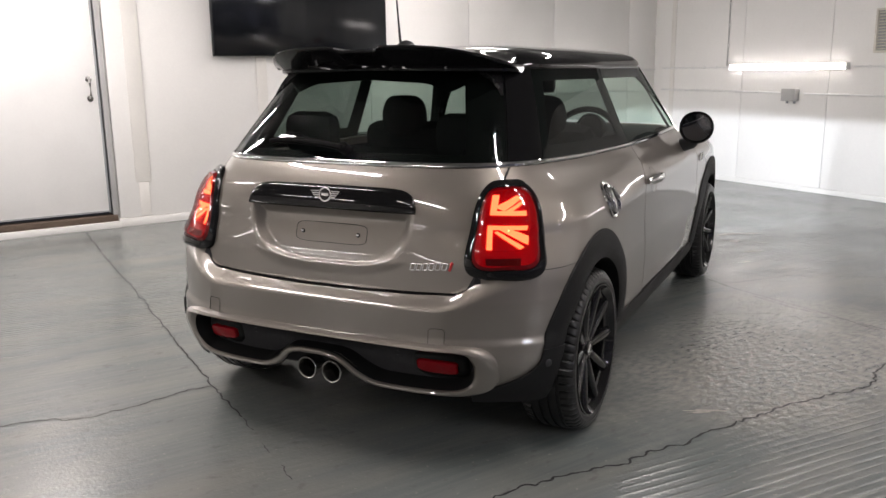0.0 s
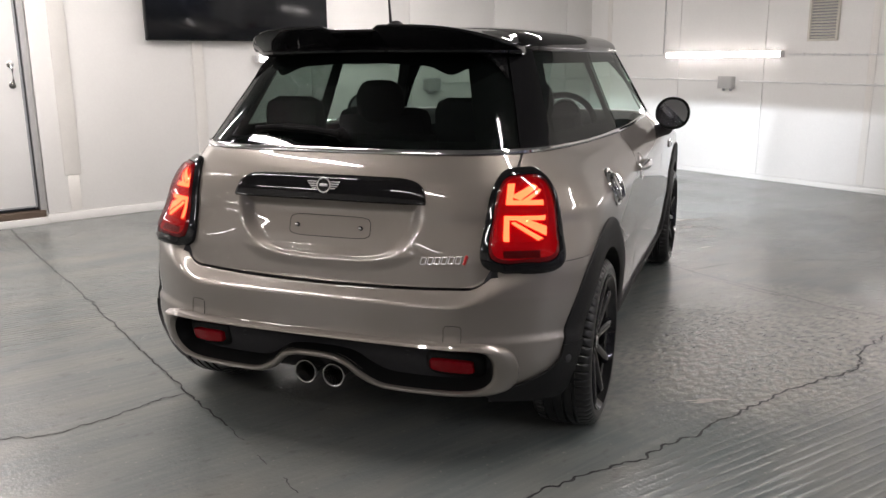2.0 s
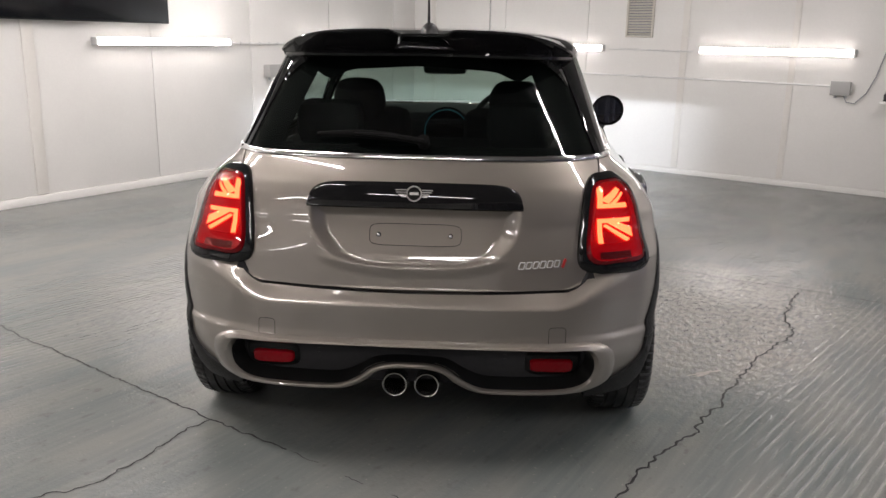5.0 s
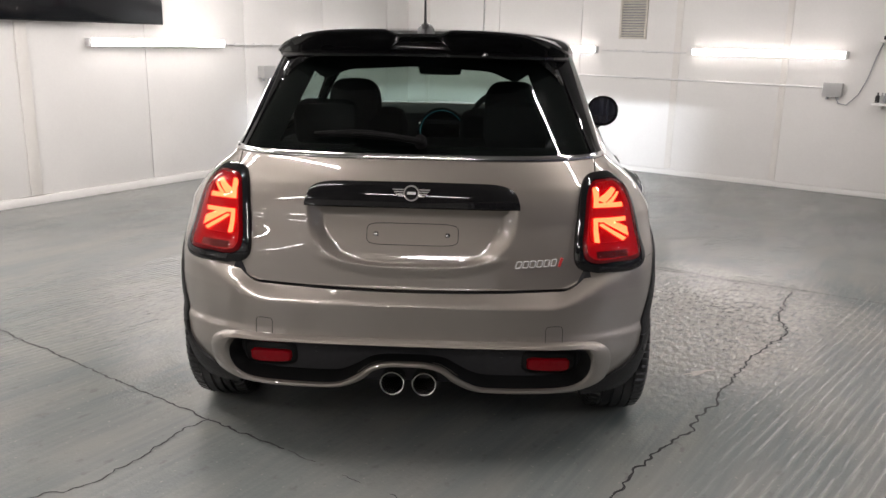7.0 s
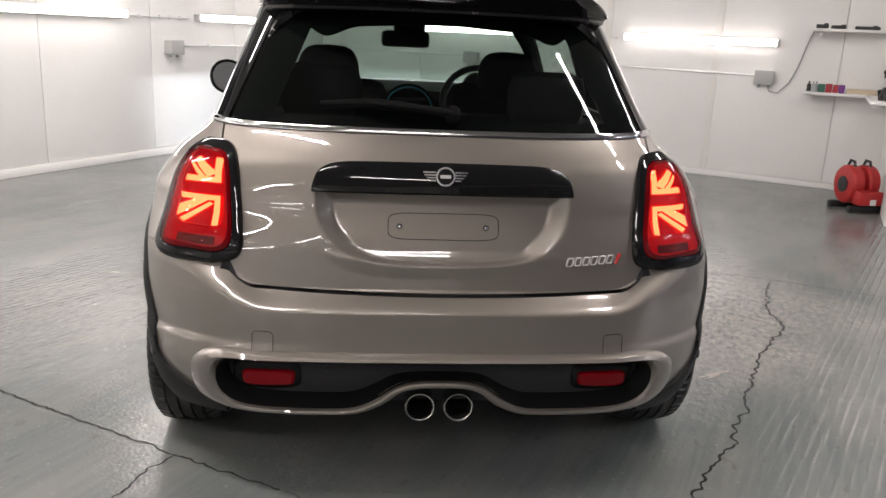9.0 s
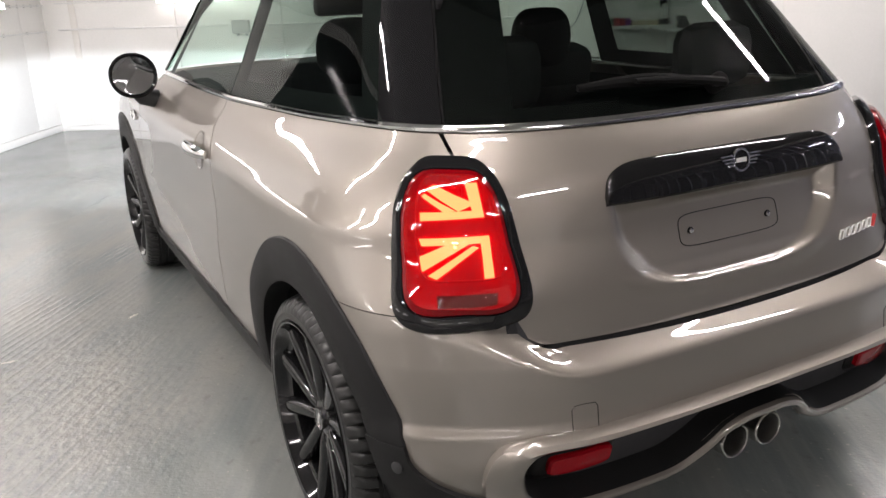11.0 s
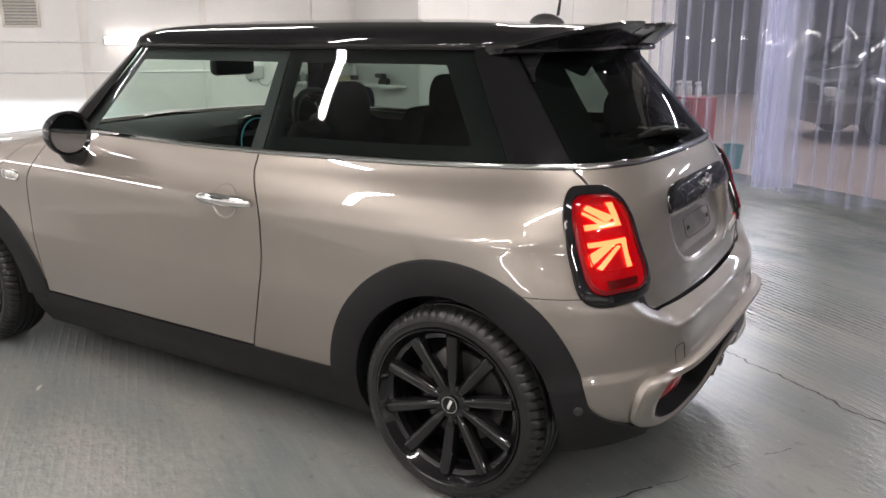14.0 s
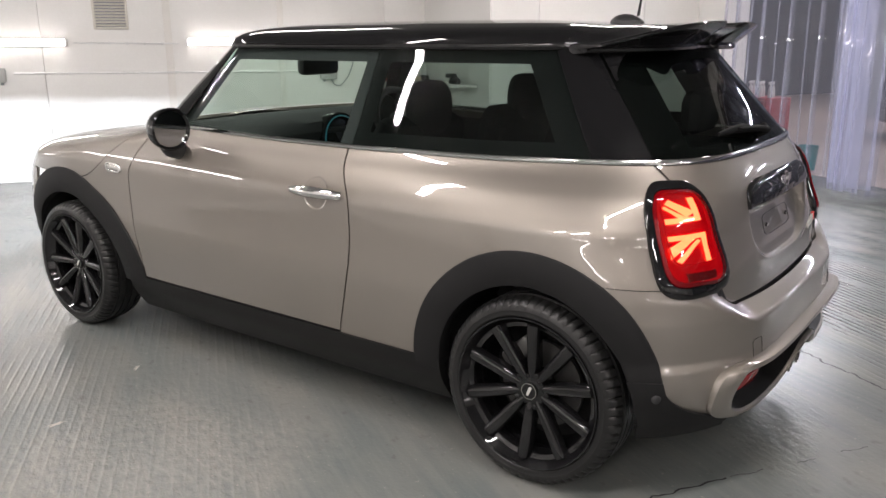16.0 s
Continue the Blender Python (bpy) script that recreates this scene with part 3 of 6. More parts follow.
pipe_thing("conduit", BACK, [(-4.5, -0.020, 1.305), (-3.45, -0.020, 1.305)], 0.008, "thin white conduit between the tubes")
pipe_thing("conduit", BACK, [(-3.46, -0.020, 1.32), (-3.46, -0.020, 2.7)], 0.008, "thin white conduit up the wall", "boxgrey")
for v0, v1, z in ((3.34, 4.12, 1.29), (5.75, 6.55, 1.29), (3.96, 6.55, 1.03)):
    pipe_thing("conduit", ROOM, [(UW + 0.024, v0, z), (UW + 0.024, v1, z)], 0.009, "thin white conduit along the wall")
cable = thing("cable", "dark loose cable hanging from the box to the shelf", "cable", BACK)
part("cord", Geo().tube([(0.60, -0.05, 0.92), (0.63, -0.05, 0.86), (0.70, -0.04, 0.85), (0.79, -0.035, 0.95), (0.85, -0.03, 1.10), (0.90, -0.03, 1.30), (0.94, -0.03, 1.42)], 0.006, 8), "grey", cable)

# ---- shelves and what stands on them ----
for z in (0.895, 1.445):
    sh = thing("wall_shelf", "white painted board shelf on the wall", "shelf", ROOM, group="wall shelves")
    part("board", slab(0.93, 1.645, 5.80, 6.085, z - 0.024, z, 0.003), "wall", sh)
    for u in (1.0, 1.58):
        part("bracket", slab(u - 0.012, u + 0.012, 5.86, 6.08, z - 0.06, z - 0.0245, 0.002), "wall", sh)


sh = thing("wall_shelf", "white painted board shelf along the short wall", "shelf", ROOM, group="wall shelves")
part("board", slab(1.43, 1.642, 4.74, 5.78, 0.871, 0.895, 0.003), "wall", sh)
for v in (4.95, 5.5):
    part("bracket", slab(1.46, 1.642, v - 0.012, v + 0.012, 0.835, 0.8705, 0.002), "wall", sh)


def stand(name, geo, material, u, v, z, label, category, group=""):
    ob = part(name, geo, material)
    ob.matrix_basis = ROOM @ Matrix.Translation((u, v, z))
    return tagged(ob, label, category, group)


for u, c in ((0.965, "black"), (1.0, "boxgrey"), (1.025, "grey")):
    stand("bottle", Geo().lathe([(0.018, 0), (0.019, 0.05), (0.016, 0.062), (0.007, 0.068), (0.007, 0.09)], None, 18), c, u, 5.90, 0.895, "small dark bottle on the white shelf", "bottle", "bottles on the shelf")
M["green"] = surf("dark green card", (0.02, 0.10, 0.06), 0.5)
M["purple"] = surf("purple card", (0.16, 0.03, 0.22), 0.5)
M["board"] = surf("pale plywood", (0.55, 0.45, 0.32), 0.6, var=0.15)
for i, (u, c, h, w) in enumerate(((1.07, "green", 0.07, 0.06), (1.13, "redfar", 0.075, 0.055), (1.185, "redfar", 0.07, 0.045), (1.235, "purple", 0.07, 0.05))):
    stand("carton", Geo().box((0, 0, h / 2), (w, 0.10, h), 0.004), c, u, 5.89, 0.895, "small coloured product carton on the shelf", "carton", "cartons on the shelf")
stand("wooden_board", Geo().box((0, 0, 0.02), (0.24, 0.16, 0.04), 0.004), "board", 1.40, 5.93, 0.895, "pale offcut of board on the shelf", "board")
stand("black_dish", Geo().lathe([(0.045, 0), (0.05, 0.045), (0.046, 0.05), (0.04, 0.02), (0.001, 0.018)], None, 24), "black", 1.57, 5.88, 0.895, "black plastic dish on the shelf", "dish")
stand("polisher", Geo().lathe([(0.05, 0), (0.055, 0.03), (0.04, 0.05), (0.03, 0.09), (0.02, 0.10)], None, 24).box((0, 0.09, 0.075), (0.05, 0.16, 0.045), 0.015).box((0, -0.10, 0.03), (0.04, 0.05, 0.06), 0.012), "black", 1.54, 5.05, 0.895, "black hand polisher lying on the white shelf", "polisher")
spray = thing("spray_bottle", "white spray bottle with a black trigger head", "bottle", ROOM @ Matrix.Translation((1.60, 5.97, 0.895)))
part("bottle_body", Geo().lathe([(0.03, 0), (0.032, 0.10), (0.028, 0.13), (0.013, 0.16), (0.013, 0.18)], None, 20), "lampbody", spray)
part("trigger_head", Geo().box((-0.015, 0, 0.20), (0.07, 0.024, 0.035), 0.006).box((-0.035, 0, 0.17), (0.012, 0.014, 0.045), 0.003), "black", spray)
for u, w, h in ((1.0, 0.10, 0.035), (1.13, 0.12, 0.03), (1.36, 0.2, 0.028)):
    stand("hand_tool", Geo().box((0, 0, h / 2), (w, 0.07, h), 0.008).lathe([(0.018, 0), (0.018, h * 1.3)], Matrix.Translation((w * 0.3, 0, 0)), 14), "black", u, 5.88, 1.445, "small dark tool on the white shelf", "tool", "tools on the shelf")

# ---- red air blower on the floor ----
fan = thing("air_blower", "red snail-shaped air blower with black feet on the floor", "blower", ROOM @ Matrix.Translation((1.45, 5.12, 0)) @ Matrix.Rotation(radians(35), 4, "Z") @ Matrix.Diagonal((0.78, 0.85, 0.93, 1)))
for dx in (-0.09, 0.09):
    rows = []
    for r, x in ((0.02, 0.072), (0.10, 0.075), (0.145, 0.066), (0.160, 0.045), (0.160, -0.045), (0.145, -0.066), (0.10, -0.075), (0.02, -0.072)):
        rows.append([(dx + x, r * math.cos(t) * (1 + 0.08 * math.sin(t)), 0.225 + r * 1.05 * math.sin(t)) for t in [math.tau * k / 32 for k in range(32)]])
    drum = part("drum", Geo().grid(rows, closed=True), "red", fan, "red plastic drum")
    part("inlet_grille", Geo().lathe([(0.07, 0), (0.07, 0.012), (0.055, 0.014), (0.02, 0.014)], Matrix.Translation((dx + math.copysign(0.07, dx), 0, 0.225)) @ Matrix.Rotation(radians(90 if dx > 0 else -90), 4, "Y"), 24), "black", drum)
    part("grip", Geo().tube([(dx, -0.05, 0.375), (dx, -0.03, 0.425), (dx, 0.03, 0.43), (dx, 0.06, 0.375)], 0.013, 8), "black", fan)
part("outlet", Geo().box((0, -0.18, 0.13), (0.26, 0.12, 0.12), 0.012), "red", fan)
for y in (-0.17, 0.12):
    part("foot", Geo().box((0, y, 0.03), (0.40, 0.05, 0.06), 0.012), "black", fan, "black rubber foot")
part("label_plate", Geo().box((0.02, -0.243, 0.10), (0.07, 0.004, 0.05), 0.001), "lampbody", fan, "white label plate")

# ---- strip curtain ----
rnd = random.Random(7)
curtain = thing("strip_curtain", "clear bluish vinyl strip curtain hanging in the wide opening", "curtain", ROOM)
part("rail", slab(3.90, 3.99, -5.6, 3.95, 2.40, 2.45, 0.004), "steel", curtain, "steel hanging rail")
spots = [-5.5 + 0.165 * k for k in range(58)] + [2.30, 2.40, 2.50, 2.58, 2.46]
for i, v in enumerate(spots):
    extra = i >= 58
    g = Geo()
    low = rnd.uniform(0.03, 0.10) + (0.03 if extra else 0)
    lean, turn, bow = rnd.uniform(-0.03, 0.03), rnd.uniform(-0.25, 0.25) * (2.2 if extra else 1), rnd.uniform(0.008, 0.022)
    rows = []
    for j in range(9):
        z = low + (2.40 - low) * j / 8
        fade = 1 - j / 8
        row = []
        for k in range(7):
            q = k / 6 - 0.5
            a = turn * fade
            row.append((3.93 + 0.022 * (i % 2) + bow * (1 - 4 * q * q) + 0.20 * q * math.sin(a) + lean * 0.5 * fade, v + 0.20 * q * math.cos(a) + lean * fade, z))
        rows.append(row)
    g.grid(rows)
    strip = part("strip", g, "pvcbunch" if extra else "pvc", curtain, "hazy bunched strip" if extra else "")
    wide = rnd.uniform(0.3, 1.0)
    rim = [[(r[6][0] + (r[5][0] - r[6][0]) * wide - 0.003, r[6][1] + (r[5][1] - r[6][1]) * wide, r[5][2]), (r[6][0] - 0.003, r[6][1], r[6][2])] for r in rows]
    edge = part("strip_edge", Geo().grid(rim), "pvcedge", strip)
    edge.visible_shadow = False
    strip.visible_shadow = False

# ---- the car ----
# Heights with, at each, the tail's place on the centre line, half width, depth and squareness of the tail's round,
# the nose's place, the depth of the nose's round, and how far the flank has drawn in over the rear axle.
RINGS = ((0.16, -0.44, 0.728, 0.46, 4.0, 3.18, 0.75, 0), (0.28, -0.498, 0.799, 0.48, 4.0, 3.24, 0.8, 0), (0.38, -0.526, 0.816, 0.5, 4.0, 3.27, 0.8, 0),
         (0.435, -0.52, 0.822, 0.5, 4.0, 3.28, 0.8, 0), (0.465, -0.518, 0.825, 0.5, 3.7, 3.28, 0.8, 0), (0.528, -0.516, 0.83, 0.5, 3.7, 3.29, 0.8, 0), (0.556, -0.5145, 0.831, 0.5, 3.7, 3.29, 0.8, 0), (0.575, -0.5135, 0.831, 0.5, 3.7, 3.29, 0.8, 0),
         (0.59, -0.512, 0.83, 0.5, 3.7, 3.29, 0.8, 0), (0.67, -0.503, 0.828, 0.5, 3.7, 3.28, 0.8, 0), (0.8, -0.491, 0.828, 0.48, 2.85, 3.2, 0.8, 0.01),
         (0.85, -0.484, 0.82, 0.47, 2.85, 3.07, 0.78, 0.03), (0.9, -0.47, 0.8, 0.46, 2.9, 2.72, 0.72, 0.05), (0.93, -0.455, 0.782, 0.45, 3, 2.45, 0.6, 0.07),
         (0.965, -0.43, 0.752, 0.42, 3.3, 2.2, 0.5, 0.09), (0.99, -0.408, 0.737, 0.4, 3.5, 2.09, 0.42, 0.1), (1.003, -0.3975, 0.7311, 0.401, 3.47, 2.074, 0.415, 0.1), (1.31, -0.15, 0.592, 0.42, 2.8, 1.7, 0.3, 0.1))
RT = np.array(RINGS)


def soft_table(z):
    """The ring's numbers at a height, along smooth curves through the rows."""
    zs = RT[:, 0]
    z = min(max(z, zs[0]), zs[-1])
    i = min(max(int(np.searchsorted(zs, z)) - 1, 0), len(zs) - 2)
    h = zs[i + 1] - zs[i]
    t = (z - zs[i]) / h

    def slope(k):
        if k == 0:
            return (RT[1] - RT[0]) / (zs[1] - zs[0])
        if k >= len(zs) - 2:
            return (RT[-1] - RT[-2]) / (zs[-1] - zs[-2])
        a, b = (RT[k] - RT[k - 1]) / (zs[k] - zs[k - 1]), (RT[k + 1] - RT[k]) / (zs[k + 1] - zs[k])
        return np.where(a * b <= 0, 0, 2 * a * b / np.where(a + b == 0, 1, a + b))
    a, b = slope(i) * h, slope(i + 1) * h
    t2, t3 = t * t, t * t * t
    return RT[i] * (2 * t3 - 3 * t2 + 1) + a * (t3 - 2 * t2 + t) + RT[i + 1] * (3 * t2 - 2 * t3) + b * (t3 - t2)


RING_CACHE = {}


def ring(z):
    """Half outline of the body at a height, from the tail's middle to the nose's: arc lengths, x, y."""
    z = round(float(z), 4)
    if z not in RING_CACHE:
        _, yr, w, depth, p, yf, fdepth, draw = soft_table(z)
        th = np.linspace(0, 1, 90) ** 1.6 * (np.pi / 2)
        c, s = np.cos(th), np.sin(th)
        xr = w * np.clip(s, 0, 1) ** (2 / p)
        yrr = yr + depth - depth * np.clip(c, 0, 1) ** (2 / p)
        ys = np.linspace(yr + depth, yf - fdepth, 60)[1:-1]
        xf = w * np.clip(s[::-1], 0, 1) ** (2 / 2.7)
        yff = yf - fdepth + fdepth * np.clip(c[::-1], 0, 1) ** (2 / 2.7)
        x = np.concatenate([xr, np.full(len(ys), w), xf])
        y = np.concatenate([yrr, ys, yff])
        # the bumper stands out under a ledge that climbs and fades round the corners
        rear = (y < 0.1) & (np.arange(len(x)) < 90)
        e = np.clip((x - 0.44) / 0.30, 0, 1) ** 2 * (3 - 2 * np.clip((x - 0.44) / 0.30, 0, 1))
        zl = 0.570 + 0.085 * e
        t = np.clip((z - zl + 0.024) / (0.048 + 0.05 * e), 0, 1)
        y = y - np.where(rear, 0.063 * (1 - 0.62 * e) * (1 - t * t * (3 - 2 * t)), 0)
        # the flanks draw in a little towards both ends
        x = x * (1 - draw * np.clip((0.73 - y) / 0.73, 0, 2) ** 1.1)
        x = x * (1 - 0.012 * np.clip((y - 1.7) / 1.2, 0, 1))
        a = np.concatenate([[0], np.cumsum(np.hypot(np.diff(x), np.diff(y)))])
        RING_CACHE[z] = (a, x, y)
    return RING_CACHE[z]


def at_x(x, z):
    a, xs, ys = ring(z)
    k = int(np.argmax(xs))
    return float(np.interp(abs(x), xs[:k + 1], a[:k + 1]))


def at_y(y, z):
    a, xs, ys = ring(z)
    return float(np.interp(y, ys, a))


def skin(a, z, off=0.0):
    """A point of the body's skin at the arc length a (negative: the other flank) and height z, moved out by off."""
    s = -1.0 if a < 0 else 1.0
    a = abs(a)

    def flat(aa, zz):
        A, X, Y = ring(zz)
        return Vector((float(np.interp(aa, A, X)), float(np.interp(aa, A, Y)), zz))
    p = flat(a, z)
    if off:
        t = flat(a + 0.006, z) - flat(max(0.0, a - 0.006), z)
        if a < 0.006:
            t = Vector((1, 0, 0))
        zz = 0.006
        A, X, Y = ring(z + zz)
        if p.x < 0.55 and p.y < 0.3:
            up_p = Vector((p.x, float(np.interp(p.x, X[:90], Y[:90])), z + zz))
        else:
            up_p = Vector((float(np.interp(p.y, Y, X)), p.y, z + zz))
        n = t.cross(up_p - p).normalized()
        p = p + n * off
    p.x *= s
    p.z -= 0.013 * smooth01(z, 0.72, 0.95) * smooth01(p.y, -0.28, 0.30) * (1 - smooth01(p.y, 1.0, 1.75)) * (1 - smooth01(z, 1.05, 1.30))
    return p


def sheet(fn, nu, nv, off=0.0, lip=0.014, keep=None, dent=None, geo=None):
    """A panel of the skin: fn(u, v) gives arc length and height; its rim is turned in by lip."""
    geo = geo or Geo()
    rows, back = [], []
    for j in range(nv + 1):
        r, b = [], []
        for i in range(nu + 1):
            a, z = fn(i / nu, j / nv)
            d = dent(skin(a, z)) if dent else 0.0
            r.append(skin(a, z, off + d + 1e-6))
            b.append(skin(a, z, off - lip))
        rows.append(r)
        back.append(b)
    if keep:
        test = lambda j, i: keep(*[sum(c) / 4 for c in zip(rows[j][i], rows[j][i + 1], rows[j + 1][i], rows[j + 1][i + 1])])
    else:
        test = None
    geo.grid(rows, keep=test)
    if lip:
        for line, under in ((rows[0], back[0]), (rows[-1], back[-1]), ([r[0] for r in rows], [r[0] for r in back]), ([r[-1] for r in rows], [r[-1] for r in back])):
            mids = [(Vector(line[i]) + Vector(line[i + 1])) / 2 for i in range(len(line) - 1)]
            geo.grid([line, under], keep=(lambda j, i: keep(*mids[i])) if keep else None)
    return geo


def lerp(a, b, t):
    return a + (b - a) * t


ARCH_Z, ARCH_OUT, ARCH_IN, BASE = 0.305, 0.438, 0.333, 2.495
GAP = 0.003
M["paint"] = surf("grey-beige metallic paint", (0.228, 0.205, 0.178), 0.48, metal=0.72, var=0.03, scale=0.8, fine=1500, coat=1.0, rvar=0.05)
M["paint"].node_tree.nodes["Principled BSDF"].inputs["Coat Roughness"].default_value = 0.012
M["paint"].node_tree.nodes["Principled BSDF"].inputs["Coat IOR"].default_value = 1.8

car = thing("car", "grey-beige metallic three-door hatchback with a gloss black roof, parked", "car")


def door_rear(z):
    """Where the door ends along the flank."""
    return float(np.interp(z, (0.30, 0.36, 0.42, 0.48, 0.53, 0.58, 0.65, 0.72, 0.78, 0.82, 0.86, 0.91, 0.953, 0.99), (0.778, 0.762, 0.743, 0.726, 0.713, 0.702, 0.694, 0.692, 0.693, 0.698, 0.712, 0.739, 0.761, 0.768)))


def off_arch(x, y, z):
    """Whether a place on the flank is clear of both wheel openings."""
    return math.hypot(y, z - ARCH_Z) > ARCH_OUT - 0.035 and math.hypot(y - BASE, z - ARCH_Z) > ARCH_OUT - 0.02


def round_box(x, z, cx, cz, hx, hz, r):
    """Signed distance to a box with round corners."""
    qx, qz = abs(x - cx) - hx + r, abs(z - cz) - hz + r
    return math.hypot(max(qx, 0), max(qz, 0)) + min(max(qx, qz), 0) - r


def tail_x(z):
    """Half width of the tailgate, less its round lower corner."""
    r, lo = 0.085, 0.586
    x = lerp(0.566, 0.588, smooth01(z, 0.66, 0.97))
    if z < lo + r:
        d = (lo + r - z) / r
        x -= r * (1 - math.sqrt(max(0, 1 - d * d)))
    return x


def on_tail(x, z, off=0.0):
    """A place on the tail's skin."""
    return skin(at_x(x, z) * (1 if x >= 0 else -1), z, off + 1e-6)


def hollow(x, z):
    """Signed distance to the plate hollow, which narrows downwards under the black bar."""
    q, r = abs(x) / 0.338, max(0.0, 0.845 - z) / 0.190
    f = q ** 3.3 + r ** 3.0 - 1
    slope = math.hypot(3.3 * q ** 2.3 / 0.338, 3.0 * r * r / 0.190) + 1.5
    return max(f / slope, z - 0.862)


def plate_dent(p):
    """The hollow for the number plate, with a raised lip under it."""
    d = hollow(p.x, p.z)
    deep = 0.016 + 0.022 * smooth01(p.z, 0.66, 0.84)
    wide = lerp(0.013, 0.050, smooth01(p.z, 0.665, 0.74))
    return -deep * smooth01(-d, 0, wide) + 0.0045 * smooth01(d, 0.03, 0.0) * smooth01(0.70 - p.z, 0, 0.03)


def tail_map(u, v):
    z = lerp(0.586, 0.986, v)
    q = 2 * u - 1
    x = tail_x(z) * q
    # the lower edge rises a little towards its corners
    z = z + 0.014 * (abs(x) / 0.55) ** 2 * (1 - v)
    return at_x(x, z) * (1 if q >= 0 else -1), z


tailgate = part("tailgate", sheet(tail_map, 220, 140, dent=plate_dent, lip=0.02), "paint", car, "metallic grey-beige tailgate with a hollow for the plate")


def arch_out(z):
    """Outer radius of the rear cladding behind the axle, drawn in towards its end."""
    return ARCH_OUT - 0.022 * smooth01(0.66 - z, 0.0, 0.24)


def bumper_end(z):
    """Where the bumper's paint stops on the flank."""
    if z >= 0.40:
        return -math.sqrt(arch_out(z) ** 2 - (z - ARCH_Z) ** 2) + 0.006
    return lerp(bumper_end(0.40), -0.515, min(1.0, (0.40 - z) / 0.125) ** 1.7) + 0.9 * max(0.0, 0.275 - z)


def bumper_top(q):
    """Upper edge of the bumper: along the tailgate's lower edge, then along the seam to the wheel arch."""
    A, X, Y = ring(0.62)
    x = float(np.interp(q * at_y(bumper_end(0.62), 0.62), A, X))
    r, x0 = 0.085, 0.566 - 0.085
    z = 0.578 + 0.014 * (x / 0.55) ** 2
    if x > x0:
        d = min(1.0, (x - x0) / r)
        z += r * (1 - math.sqrt(1 - d * d)) * 0.98
    return min(z, 0.674)


LOW_X = (0.0, 0.058, 0.105, 0.150, 0.212, 0.30, 0.43, 0.56, 0.63, 0.70, 0.80)
LOW_Z = (0.366, 0.364, 0.349, 0.311, 0.281, 0.275, 0.276, 0.275, 0.268, 0.258, 0.253)


def bumper_low(x):
    """Lower edge of the paint, arched over the exhausts."""
    return float(np.interp(x, LOW_X, LOW_Z))


def bumper_map(u, v):
    q = abs(2 * u - 1)
    A, X, Y = ring(0.33)
    x = float(np.interp(q * at_y(bumper_end(0.33), 0.33), A, X))
    z = lerp(bumper_low(x), bumper_top(q), v)
    a = q * at_y(bumper_end(z), z)
    return (a if u >= 0.5 else -a), z


def mouth(x, z):
    """Signed distance to the dark mouth of the bumper, with its arch over the exhausts."""
    low = lerp(0.286, 0.374, smooth01(abs(x), 0.235, 0.085))
    d = round_box(abs(x), z, 0.20, 0.3545, 0.378, 0.0685, 0.05)
    return max(d, low - z)


rear_bumper = part("rear_bumper", sheet(bumper_map, 220, 90, lip=0.02, keep=lambda x, y, z: y > -0.3 or mouth(x, z) > 0.005), "paint", car,
                   "metallic grey-beige rear bumper")
